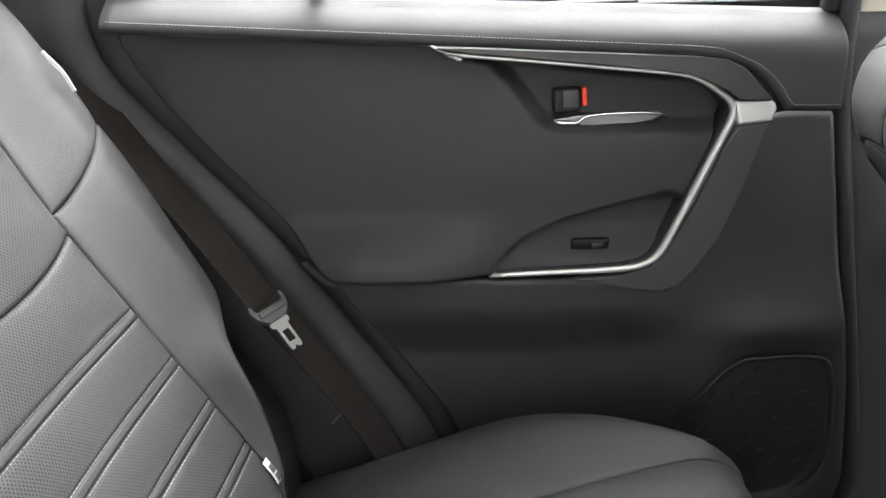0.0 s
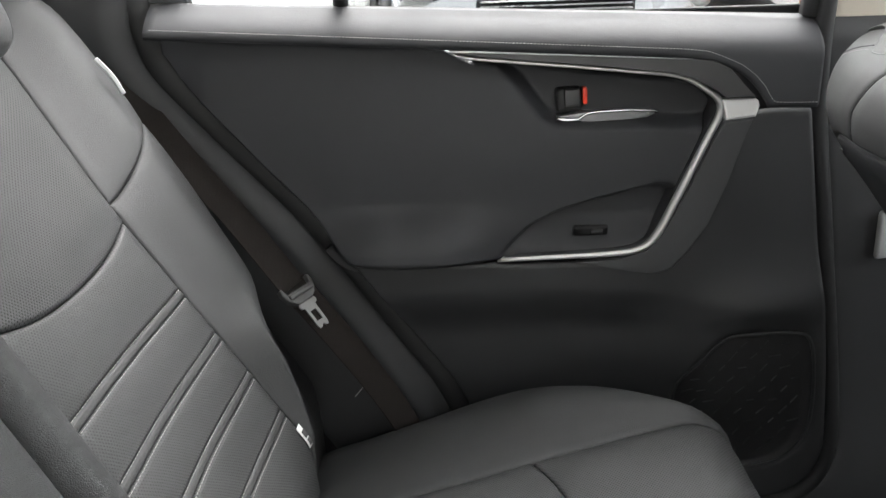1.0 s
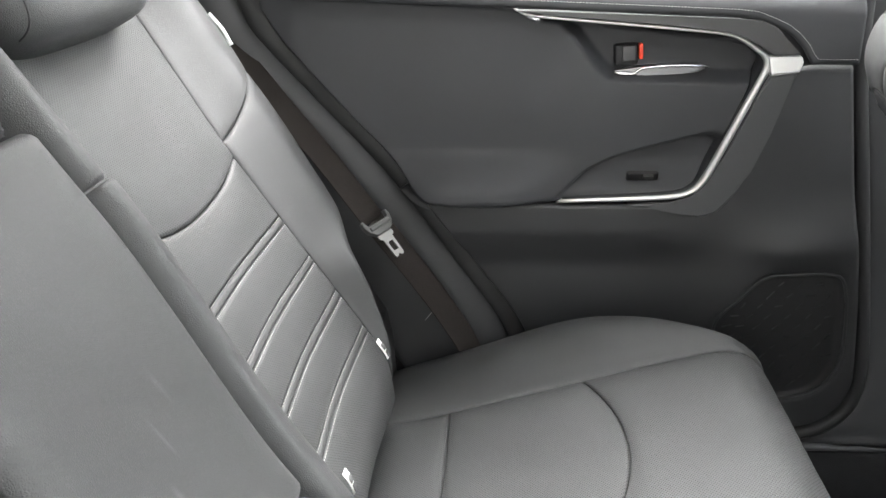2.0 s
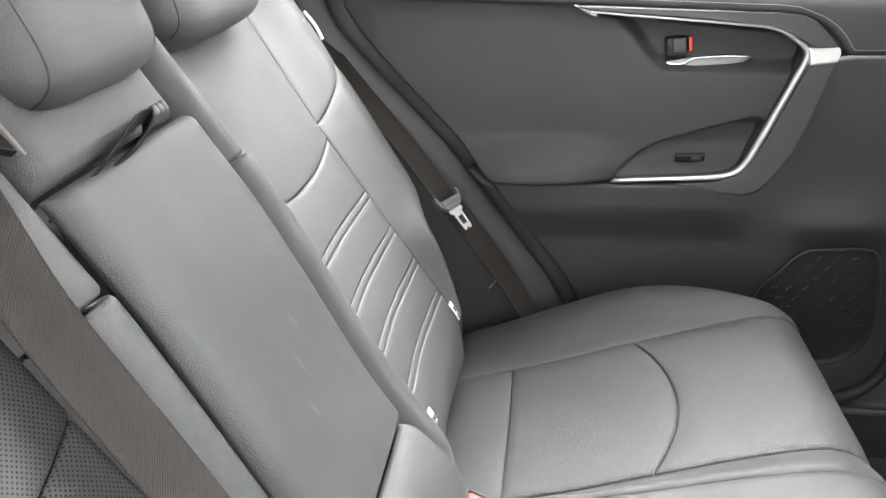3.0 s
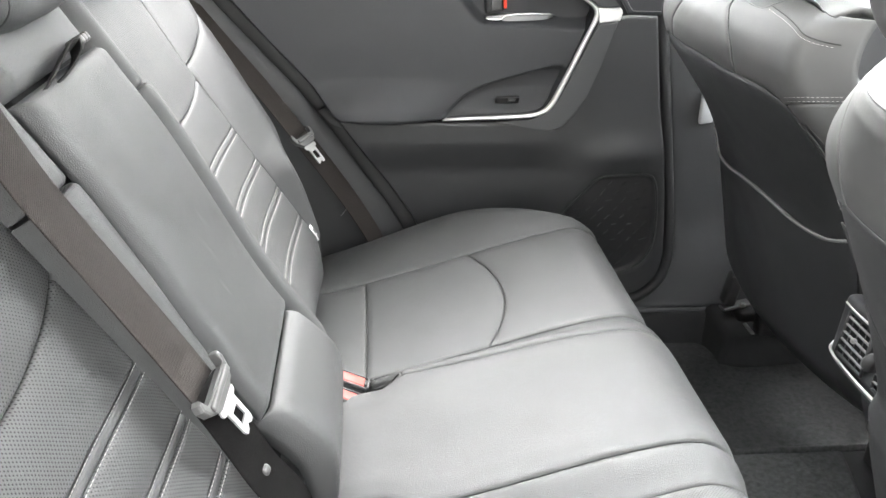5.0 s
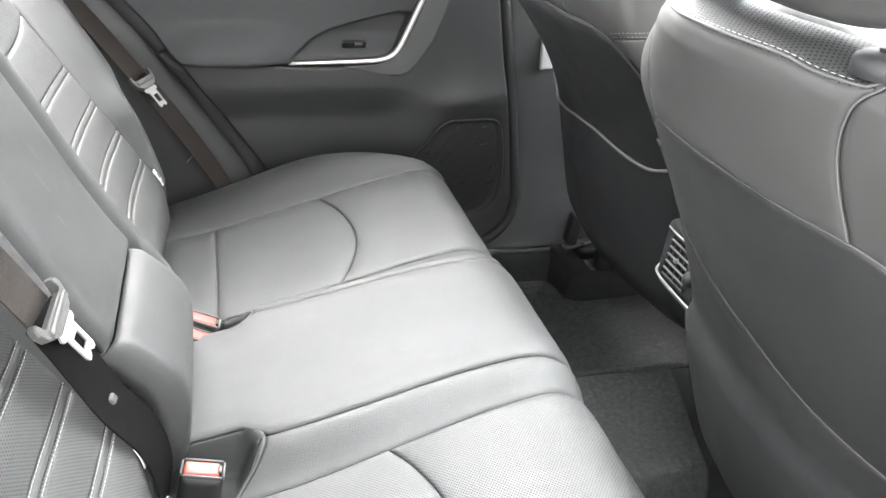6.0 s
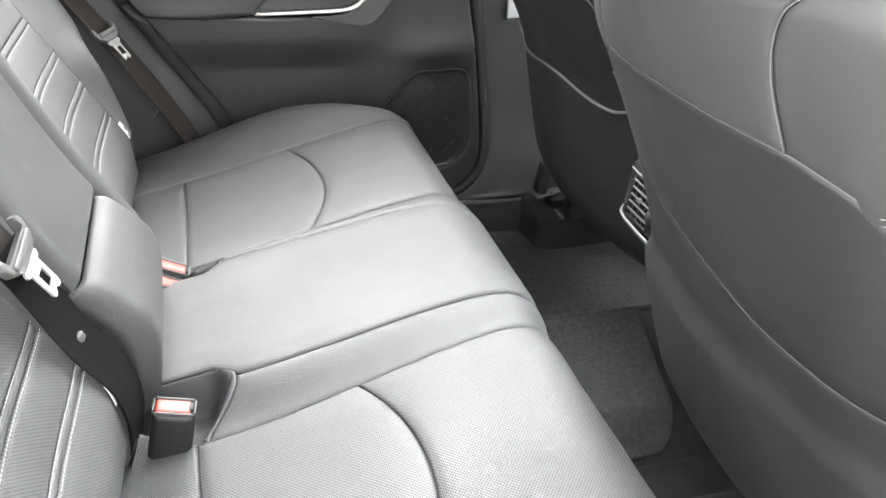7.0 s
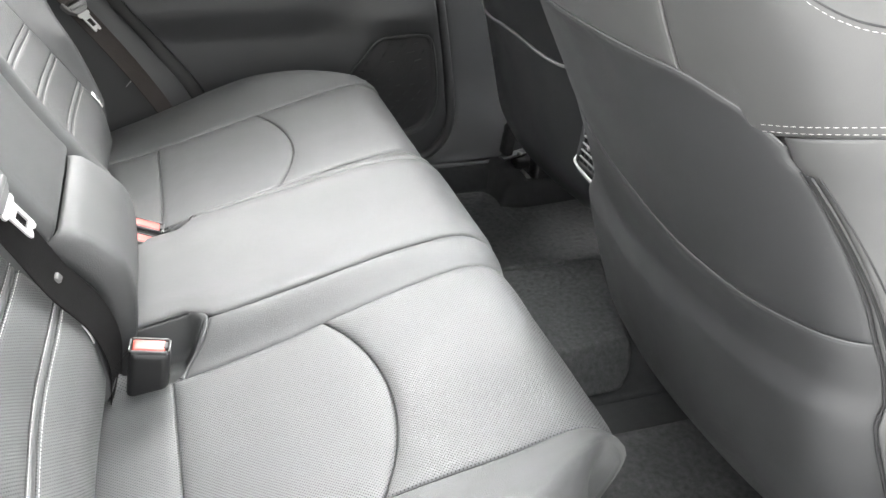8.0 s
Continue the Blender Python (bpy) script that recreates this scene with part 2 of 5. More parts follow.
def cr(points, n=8, closed=False):
    """A smooth Catmull-Rom line through the points."""
    p = [np.array(q, float) for q in points]
    out = []
    m = len(p)
    for i in range(m if closed else m - 1):
        if closed:
            a, b, c, d = p[i - 1], p[i], p[(i + 1) % m], p[(i + 2) % m]
        else:
            b, c = p[i], p[i + 1]
            a = p[i - 1] if i else 2 * b - c
            d = p[i + 2] if i + 2 < m else 2 * c - b
        for k in range(n):
            t = k / n
            out.append(0.5 * ((2 * b) + (c - a) * t + (2 * a - 5 * b + 4 * c - d) * t * t + (3 * b - a - 3 * c + d) * t ** 3))
    if not closed:
        out.append(p[-1])
    return out


def curve(*pts):
    """A smooth function through (x, value) pairs given in order of x."""
    s = np.array(cr(pts, 12))
    order = np.argsort(s[:, 0])
    xs, ys = s[order, 0], s[order, 1]
    return lambda x: float(np.interp(x, xs, ys))


def smooth(a, b, x):
    t = min(max((x - a) / (b - a), 0.0), 1.0)
    return t * t * (3 - 2 * t)


def bump01(x):
    return max(0.0, 1 - x * x) ** 2


def spaced(n, length, r):
    """n steps from 0 to 1 with extra rows close to both ends for the rolled seam edge."""
    e = min(r / max(length, 1e-4), 0.3)
    ends = [0, 0.25 * e, 0.55 * e, e]
    mid = list(np.linspace(e, 1 - e, n + 2)[1:-1])
    return ends + mid + [1 - v for v in reversed(ends)]


def surface_mesh(name, P, mat, thick, uv=None, out=None):
    """A closed slab from a grid of points: the front as given, the back thick metres behind it along the normals."""
    P = np.asarray(P, float)
    nv, nu, _ = P.shape
    du = np.gradient(P, axis=1)
    dv = np.gradient(P, axis=0)
    N = np.cross(du, dv)
    N /= np.linalg.norm(N, axis=2, keepdims=True) + 1e-12
    if out is not None and float((N * np.asarray(tuple(out), float)).sum()) < 0:
        N = -N
    Q = P - N * thick
    verts = list(P.reshape(-1, 3)) + list(Q.reshape(-1, 3))
    k = nu * nv
    faces = []
    for j in range(nv - 1):
        for i in range(nu - 1):
            a = j * nu + i
            faces.append((a, a + 1, a + nu + 1, a + nu))
            faces.append((k + a, k + a + nu, k + a + nu + 1, k + a + 1))
    ring = [i for i in range(nu)] + [j * nu + nu - 1 for j in range(1, nv)] + [(nv - 1) * nu + i for i in range(nu - 2, -1, -1)] + [j * nu for j in range(nv - 2, 0, -1)]
    for a, b in zip(ring, ring[1:] + ring[:1]):
        faces.append((a, k + a, k + b, b))
    uvs = None
    if uv is not None:
        u = np.asarray(uv, float).reshape(-1, 2)
        uvs = np.concatenate([u, u])
    return mesh(name, verts, faces, mat, uvs)


def panel(name, S, a0, a1, b0, b1, mat, nu=24, nv=24, depth=0.0034, r=0.0042, puff=0.002, thick=0.012, seams="LRBT", rough=0.0006):
    """One padded panel of a surface S(a, b), with a from a0(b) to a1(b) and b from b0 to b1, rolled in at its seams.
    S's sign of normal is taken from S(a, b, h): h metres above the surface."""
    fa0 = a0 if callable(a0) else (lambda b: a0)
    fa1 = a1 if callable(a1) else (lambda b: a1)
    bm_ = (b0 + b1) / 2
    lu = abs(fa1(bm_) - fa0(bm_))
    us, vs = spaced(nu, lu, r), spaced(nv, abs(b1 - b0), r)
    P, UV = [], []
    for v in vs:
        b = b0 + (b1 - b0) * v
        lo, hi = fa0(b), fa1(b)
        L = abs(hi - lo)
        row, ur = [], []
        for u in us:
            a = lo + (hi - lo) * u
            d = 9.0
            if "L" in seams:
                d = min(d, u * L)
            if "R" in seams:
                d = min(d, (1 - u) * L)
            if "B" in seams:
                d = min(d, v * abs(b1 - b0))
            if "T" in seams:
                d = min(d, (1 - v) * abs(b1 - b0))
            q = min(d / r, 1.0)
            h = -depth * (1 - math.sin(q * math.pi / 2)) + puff * min(1.0, d / 0.03) ** 0.6
            h += rough * noise.noise(Vector((a * 22, b * 22, 3.1 + 7 * lo))) * q
            row.append(S(a, b, h))
            ur.append((a, b))
        P.append(row)
        UV.append(ur)
    am = (fa0(bm_) + fa1(bm_)) / 2
    out = np.array(tuple(S(am, bm_, 0.01))) - np.array(tuple(S(am, bm_, 0.0)))
    return surface_mesh(name, P, mat, thick, UV, out)


def tube(name, path, radius, mat, n=8, flat=1.0, closed=False):
    """A round (or flattened) bar along a path."""
    p = np.array(path, float)
    m = len(p)
    rad = radius if hasattr(radius, "__len__") else [radius] * m
    verts, faces = [], []
    up = Vector((0.13, 0.27, 0.95))
    for i in range(m):
        if closed:
            t = Vector(p[(i + 1) % m] - p[i - 1])
        else:
            t = Vector(p[min(i + 1, m - 1)] - p[max(i - 1, 0)])
        t.normalize()
        side = t.cross(up).normalized()
        nn = side.cross(t).normalized()
        for k in range(n):
            ang = 2 * math.pi * k / n
            verts.append(Vector(p[i]) + side * math.cos(ang) * rad[i] + nn * math.sin(ang) * rad[i] * flat)
    for i in range(m if closed else m - 1):
        for k in range(n):
            a, b = i * n + k, i * n + (k + 1) % n
            c, d = ((i + 1) % m) * n + (k + 1) % n, ((i + 1) % m) * n + k
            faces.append((a, b, c, d))
    if not closed:
        faces.append(tuple(range(n)))
        faces.append(tuple(range((m - 1) * n, m * n)))
    return mesh(name, verts, faces, mat)


def strap(name, path, sides, width, thick, mat, bow=0.0):
    """A flat band along a path; sides gives its width direction at each point."""
    P, UV, s = [], [], 0.0
    for i, c in enumerate(path):
        c = Vector(c)
        if i:
            s += (c - Vector(path[i - 1])).length
        t = (Vector(path[min(i + 1, len(path) - 1)]) - Vector(path[max(i - 1, 0)])).normalized()
        w = Vector(sides[i] if isinstance(sides, list) else sides)
        w = (w - t * w.dot(t)).normalized()
        nn = w.cross(t)
        row, ur = [], []
        for k in (-1, -0.9, -0.5, 0, 0.5, 0.9, 1):
            row.append(c + w * (k * width / 2) + nn * bow * (1 - k * k) - nn * (0.0006 if abs(k) == 1 else 0))
            ur.append((k * width / 2, s))
        P.append(row)
        UV.append(ur)
    return surface_mesh(name, P, mat, thick, UV)


def box(name, size, mat, m=None, bevel=0.004, seg=3, taper=None):
    """A box with rounded edges, at the pose m. taper: scale of the top in x and y."""
    bm = bmesh.new()
    bmesh.ops.create_cube(bm, size=1.0)
    for v in bm.verts:
        k = taper if taper and v.co.z > 0 else (1, 1)
        v.co = Vector((v.co.x * size[0] * k[0], v.co.y * size[1] * k[1], v.co.z * size[2]))
    if bevel:
        bmesh.ops.bevel(bm, geom=list(bm.edges), offset=bevel, segments=seg, profile=0.5, affect="EDGES", clamp_overlap=True)
    if m is not None:
        bm.transform(m)
    bmesh.ops.recalc_face_normals(bm, faces=bm.faces)
    me = bpy.data.meshes.new(name)
    bm.to_mesh(me)
    bm.free()
    me.materials.append(mat)
    me.polygons.foreach_set("use_smooth", [True] * len(me.polygons))
    return me


def prism(name, outline, to3d, depth, mat, bevel=0.003, seg=2):
    """A plate from a 2D outline; to3d(u, v, w) places it, w from 0 (back) to depth (front)."""
    bm = bmesh.new()
    lo = [bm.verts.new(to3d(u, v, 0.0)) for u, v in outline]
    hi = [bm.verts.new(to3d(u, v, depth)) for u, v in outline]
    n = len(outline)
    top = bm.faces.new(hi)
    bm.faces.new(list(reversed(lo)))
    for i in range(n):
        bm.faces.new((lo[i], lo[(i + 1) % n], hi[(i + 1) % n], hi[i]))
    if bevel:
        bmesh.ops.bevel(bm, geom=list(top.edges), offset=bevel, segments=seg, profile=0.5, affect="EDGES", clamp_overlap=True)
    bmesh.ops.recalc_face_normals(bm, faces=bm.faces)
    me = bpy.data.meshes.new(name)
    bm.to_mesh(me)
    bm.free()
    me.materials.append(mat)
    return me


def stitches(name, points, normals, mat=M_THREAD, length=0.0042, gap=0.0014, rad=0.0003, lift=0.0003):
    """A row of single thread stitches along a line on a surface."""
    p = np.array([tuple(q) for q in points], float)
    nn = np.array([tuple(q) for q in normals], float)
    seg = np.linalg.norm(np.diff(p, axis=0), axis=1)
    s = np.concatenate([[0], np.cumsum(seg)])
    verts, faces = [], []
    at = 0.0
    while at + length < s[-1]:
        q = [np.array([np.interp(x, s, p[:, k]) for k in range(3)]) for x in (at, at + length / 2, at + length)]
        n0 = Vector([np.interp(at, s, nn[:, k]) for k in range(3)]).normalized()
        t = Vector(q[2] - q[0]).normalized()
        w = n0.cross(t).normalized()
        base = len(verts)
        for c, hgt, k in ((q[0], -0.2, 0.5), (q[1], 1.0, 1.0), (q[2], -0.2, 0.5)):
            c = Vector(c) + n0 * lift
            verts += [c - w * rad * k, c + w * rad * k, c + n0 * rad * (hgt + 0.4)]
        for i in (0, 3):
            a = base + i
            faces += [(a, a + 3, a + 5, a + 2), (a + 1, a + 2, a + 5, a + 4), (a, a + 1, a + 4, a + 3)]
        faces += [(base, base + 2, base + 1), (base + 6, base + 7, base + 8)]
        at += length + gap
    return mesh(name, verts, faces, mat)


def axes(origin, down, across):
    """Pose with -z down the belt, y across it and x out of it."""
    z = -Vector(down).normalized()
    y = (Vector(across) - z * Vector(across).dot(z)).normalized()
    x = y.cross(z)
    m = Matrix((x, y, z)).transposed().to_4x4()
    return Matrix.Translation(origin) @ m


# ---- rear bench: cushion ----
CY = 0.215          # the bench's middle line
CB = 0.200          # the backrest's middle line

_prof = np.array(cr([(-0.185, 0.214), (-0.16, 0.219), (-0.088, 0.235), (0.02, 0.263), (0.10, 0.284), (0.2, 0.308), (0.275, 0.322), (0.308, 0.319),
                     (0.333, 0.300), (0.345, 0.262), (0.340, 0.18), (0.325, 0.09), (0.318, 0.0)], 10))
_ps = np.concatenate([[0], np.cumsum(np.linalg.norm(np.diff(_prof, axis=0), axis=1))])
_pt = np.gradient(_prof, axis=0)
_pt /= np.linalg.norm(_pt, axis=1, keepdims=True)
S_END = float(_ps[-1])


def cushion_line(s):
    """Place (x, z) and upward normal of the cushion's section at arc length s from its back."""
    x, z = np.interp(s, _ps, _prof[:, 0]), np.interp(s, _ps, _prof[:, 1])
    tx, tz = np.interp(s, _ps, _pt[:, 0]), np.interp(s, _ps, _pt[:, 1])
    return x, z, -tz, tx


def s_at(x):
    """Arc length of the cushion's top at depth x."""
    k = int(np.argmax(_prof[:, 0]))
    return float(np.interp(x, _prof[:k, 0], _ps[:k]))


mid_raise = curve((-0.2, 0.040), (-0.04, 0.034), (0.1, 0.025), (0.2, 0.019), (0.3, 0.012), (0.4, 0.002))
seam_d = curve((-0.2, 0.485), (-0.088, 0.489), (0.098, 0.500), (0.297, 0.517), (0.4, 0.52))
out_d = curve((-0.2, 0.675), (0.0, 0.672), (0.1, 0.664), (0.2, 0.626), (0.29, 0.562), (0.33, 0.534), (0.4, 0.535))
bol_h = curve((-0.2, 0.002), (-0.05, 0.017), (0.05, 0.027), (0.136, 0.030), (0.22, 0.020), (0.30, 0.005), (0.36, 0.0))


def cushion(y, s, h=0.0):
    x, z, nx, nz = cushion_line(s)
    d = abs(y - CY)
    k = mid_raise(x) * (1 - smooth(0.134, 0.186, d)) - 0.006 * bump01((d - 0.345) / 0.16) * smooth(0.33, 0.25, x)
    k += h
    y += (0.014 if y > CY else 0.028) * smooth(-0.03, 0.3, x) * (1 - smooth(0.2, 0.45, d)) * smooth(0.0, 0.1, d)
    return Vector((x + nx * k, y, z + nz * k))


near_seam = curve((-0.2, 0.483), (-0.05, 0.476), (0.05, 0.469), (0.12, 0.466), (0.22, 0.470), (0.30, 0.466), (0.33, 0.470), (0.4, 0.470))
near_out = curve((-0.2, 0.675), (0.0, 0.668), (0.1, 0.645), (0.2, 0.590), (0.27, 0.528), (0.305, 0.497), (0.33, 0.484), (0.4, 0.484))


def tuck(side, s):
    """How far the near front corner is drawn in towards the floor."""
    x, z = cushion_line(s)[:2]
    return 0.32 * max(0.0, 0.290 - z) if side < 0 and x > 0.31 else 0.0


def seam_on(side, x):
    return seam_d(x) if side > 0 else near_seam(x)


def cushion_bolster(side):
    def at(w, s, h=0.0):
        x, z, nx, nz = cushion_line(s)
        w = w / 0.2
        lo, hi = seam_on(side, x) - tuck(side, s), (out_d if side > 0 else near_out)(x) - tuck(side, s)
        d = lo + (hi - lo) * (1 - (1 - w) ** 1.5)
        k = bol_h(x) * smooth(0, 0.5, w) - 0.15 * max(0.0, (w - 0.5) / 0.5) ** 2.4
        return Vector((x + nx * (k + h), CY + side * (d + h * 0.3 * w), z + nz * (k + h)))
    return at


def arc_s(d):
    return s_at(0.139 - 0.045 * ((d - 0.345) / 0.16) ** 2)


def mid_half(s):
    """Half width of the middle panel, drawn in beside the buckle recesses."""
    return 0.130 - 0.024 * smooth(s_at(-0.022), s_at(-0.055), s)


def recess_side(s):
    """Outer side of a buckle recess, drawn in towards the backrest."""
    return 0.187 - 0.49 * max(0.0, -0.085 - cushion_line(s)[0])


rear_bench = thing("rear_seat_cushion", "black leather rear bench cushion with perforated seats", "car seat", (0.1, CY, 0.0))
part("middle_panel", panel("middle_panel", cushion, lambda s: CY - mid_half(s), lambda s: CY + mid_half(s), 0.0, S_END, M_LEATHER, 30, 50, puff=0.004), rear_bench, "smooth leather middle seat")
for side in (1, -1):
    def on(d, s, h=0.0, side=side):
        return cushion(CY + side * d, s, h)

    def swapped(s, d, h=0.0, side=side):
        x = cushion_line(s)[0]
        dd = 0.187 + (seam_on(side, x) - tuck(side, s) - 0.187) * (d - 0.187) / 0.313
        return cushion(CY + side * dd, s, h)

    part("seat_rear_strip", panel("seat_rear_strip", on, recess_side, 0.487, 0.0, s_at(-0.085), M_PERF, 20, 8), rear_bench, "perforated leather strip")
    part("seat_insert", panel("seat_insert", swapped, s_at(-0.085), arc_s, 0.187, 0.5, M_PERF, 20, 30, puff=0.003), rear_bench, "perforated leather insert")
    part("seat_front_panel", panel("seat_front_panel", swapped, arc_s, S_END, 0.187, 0.5, M_PERF, 44, 30, puff=0.003), rear_bench, "perforated leather front panel")
    def plain(s, d, h=0.0, side=side):
        return cushion(CY + side * d, s, h)

    def strip_start(d):
        return s_at(-0.028 - 0.044 * smooth(0.130, 0.187, d) ** 1.5)

    part("dividing_strip", panel("dividing_strip", plain, strip_start, S_END, 0.130, 0.187, M_LEATHER, 44, 10, r=0.006), rear_bench, "smooth leather dividing strip")
    part("side_bolster", panel("side_bolster", cushion_bolster(side), 0.0, 0.2, 0.0, S_END, M_LEATHER, 26, 50, puff=0.003), rear_bench, "smooth leather side bolster")

    def pit(s, d, h=0.0, side=side):
        p = cushion(CY + side * d, s, h)
        u = smooth(0.0, 0.034, strip_start(d) - s)
        e = smooth(0.0, 0.012, min(d - mid_half(s), recess_side(s) - d))
        p.z -= 0.060 * u * e + 0.010 * smooth(0.001, 0.006, d - recess_side(s))
        return p

    part("buckle_recess", panel("buckle_recess", pit, 0.0, lambda d: strip_start(max(d, 0.130)), 0.107, 0.1865, M_LEATHER, 26, 18, depth=0.003, puff=0.0), rear_bench, "leather-lined buckle recess")
    fold = [(pit(strip_start(d) - 0.020 * math.sin(math.pi * (d - 0.130) / 0.056) ** 0.8, d, 0.0004)) for d in np.linspace(0.131, 0.185, 24)]
    part("recess_seam", tube("recess_seam", fold, 0.0010, M_DARK, 6), rear_bench, "dark seam in the recess")

# thread along the far middle seam
pts = [cushion(CY + 0.193, s, 0.0015) for s in np.linspace(s_at(0.0), s_at(0.30), 60)]
part("stitching", stitches("stitching", pts, [(0, 0, 1)] * 60, M_PIPING), rear_bench, "grey stitching")

# ---- rear backrests ----
BN = Vector((0.85, 0, 0.527))
BT = Vector((-0.527, 0, 0.85))
Z_TOP = 0.798


def back_point(y, z, h):
    """A point h metres in front of the backrest's plane at height z, rolling over to the rear above its top."""
    if z <= Z_TOP:
        low = max(0.0, 0.345 - z)
        return Vector((0.043 - 0.62 * z - 0.62 * low * low / (low + 0.03), y, z)) + BN * h
    r = 0.05
    th = min((z - Z_TOP) * 1.176 / r, 2.2)
    base = Vector((0.043 - 0.62 * Z_TOP, y, Z_TOP))
    return base + BT * (r + h) * math.sin(th) + BN * ((r + h) * math.cos(th) - r)


back_out = curve((0.2, 0.455), (0.318, 0.475), (0.337, 0.503), (0.365, 0.525), (0.393, 0.536), (0.437, 0.545), (0.462, 0.573), (0.482, 0.622), (0.50, 0.648), (0.55, 0.668), (0.6, 0.684), (0.7, 0.695), (0.78, 0.69), (0.83, 0.665), (0.9, 0.61))
back_in = curve((0.2, 0.487), (0.4, 0.489), (0.61, 0.487), (0.7, 0.498), (0.78, 0.51), (0.9, 0.52))


def backrest(side):
    def at(d, z, h=0.0):
        lo, hi = back_in(z), max(back_out(z), back_in(z) + 0.004)
        k = -0.008 * bump01((d - 0.34) / 0.15)
        if d > lo:
            w = (d - lo) / max(hi - lo, 0.02)
            k += (0.030 * smooth(0.0, 0.5, w) - 0.09 * max(0, (w - 0.55) / 0.45) ** 2.2) * smooth(0.30, 0.45, z)
        return back_point(CB + side * d, z, k + h + (0.004 if side < 0 else 0.0))
    return at


def yoke_z(d):
    return 0.594 + 0.02 * abs((d - 0.35) / 0.14) ** 2.2


def side_seam_z(w):
    return 0.632 + 0.062 * smooth(0.0, 1.0, w)


def proud_at(z):
    """How far the middle of the backrest stands in front of the seats."""
    return 0.031 + 0.022 * smooth(0.42, 0.66, z)


NEAR_BREAK = 0.655
STRIPES = (0.530, 0.477, 0.428, 0.377)


def rear_backrest(side, label):
    rest = thing("folding_backrest", label, "car seat", (-0.3, CB + side * 0.34, 0.3), "rear backrests")
    S = backrest(side)

    def by_d(z, d, h=0.0):
        z -= 0.0 if side > 0 else 0.0075
        dd = 0.178 + (back_in(z) - 0.178) * (d - 0.178) / 0.309
        return S(dd, z, h)

    part("yoke", panel("yoke", by_d, yoke_z, 0.93, 0.178, 0.487, M_PERF, 30, 30, puff=0.004), rest, "perforated leather yoke")
    edges = [0.265]
    for z in reversed(STRIPES):
        edges += [z - 0.0042, z + 0.0042]
    for i, (lo, hi) in enumerate(zip(edges, edges[1:])):
        if i % 2:
            part("stitched_band", panel("stitched_band", by_d, lo, hi, 0.178, 0.487, M_LEATHER, 4, 24, depth=0.0025, r=0.003, puff=0.0), rest, "smooth raised band with double white stitching")
        else:
            part("insert_panel", panel("insert_panel", by_d, lo, hi, 0.178, 0.487, M_PERF, 10, 26, depth=0.003, r=0.004, puff=0.0025), rest, "perforated leather panel")
    part("insert_panel", panel("insert_panel", by_d, edges[-1], yoke_z, 0.178, 0.487, M_PERF, 12, 26, depth=0.004, puff=0.0025), rest, "perforated leather panel")
    for z in STRIPES:
        for dz in (-0.0050, 0.0050):
            pts = [by_d(z + dz, d, 0.0006) for d in np.linspace(0.182, 0.484, 40)]
            part("stitching", stitches("stitching", pts, [BN] * 40), rest, "white stitching")

    def bol(w, z, h=0.0):
        lo, hi = back_in(z), max(back_out(z), back_in(z) + 0.004)
        return S(lo + (hi - lo) * (w / 0.2), z, h)

    def bol_sw(z, w, h=0.0):
        return bol(w, z, h)

    part("side_bolster", panel("side_bolster", bol_sw, 0.30, lambda w: side_seam_z(w / 0.2), 0.0, 0.2, M_LEATHER, 36, 22, puff=0.003), rest)
    part("shoulder_panel", panel("shoulder_panel", bol_sw, lambda w: side_seam_z(w / 0.2), 0.93, 0.0, 0.2, M_LEATHER, 30, 22, puff=0.003), rest)

    # outer side of the bolster, set back, with a soft fold and a sewn edge
    def wing(w, z, h=0.0):
        d0 = back_out(z) - 0.030
        q = w / 0.2
        fold = 0.014 * bump01((q - 0.16) / 0.14) * smooth(0.56, 0.46, z)
        return back_point(CB + side * (d0 + (0.705 - d0) * q), z, -0.026 - 0.030 * q + fold + h)

    part("outer_side", panel("outer_side", wing, 0.0, 0.2, 0.30, 0.60, M_LEATHER, 20, 26, puff=0.002, seams="T"), rest, "leather side of the bolster")
    row = [wing(0.045 + 0.02 * (0.46 - z), z, 0.003) for z in np.linspace(0.36, 0.47, 24)]
    part("stitching", stitches("stitching", row, [BN] * 24, M_PIPING, length=0.0036, gap=0.002), rest, "grey stitching")

    # inboard roll, in a lower and an upper length
    def roll(w, z, h=0.0):
        d = 0.118 + w * 0.93
        k = (proud_at(z) + 0.004 + 0.006) * math.sqrt(max(0.0, 1 - ((d - 0.144) / 0.0262) ** 2 if d < 0.144 else 1 - ((d - 0.144) / 0.042) ** 2)) ** (0.9 if side > 0 or d > 0.144 else 0.4) - 0.006
        if side < 0:
            k *= 0.40 + 0.53 * smooth(0.38, 0.50, z)
        return back_point(CB + side * d, z, k + h)

    part("inboard_roll", panel("inboard_roll", roll, 0.0, 0.073, 0.235, 0.665 if side > 0 else NEAR_BREAK, M_LEATHER, 16, 40, depth=0.004, puff=0.0), rest)
    part("inboard_roll", panel("inboard_roll", lambda w, z, h=0.0: roll(w, z, h - 0.004), 0.0, 0.073, 0.667 if side > 0 else NEAR_BREAK + 0.003, 0.86, M_LEATHER, 16, 20, depth=0.004, puff=0.0), rest)

    # dark shell behind
    part("backing", surface_mesh("backing", [[back_point(CB + side * d, z, -0.03) for d in np.linspace(0.135, 0.66, 12)] for z in np.linspace(0.22, 0.93, 20)], M_DARK, 0.05, None, BN), rest, "black backing")
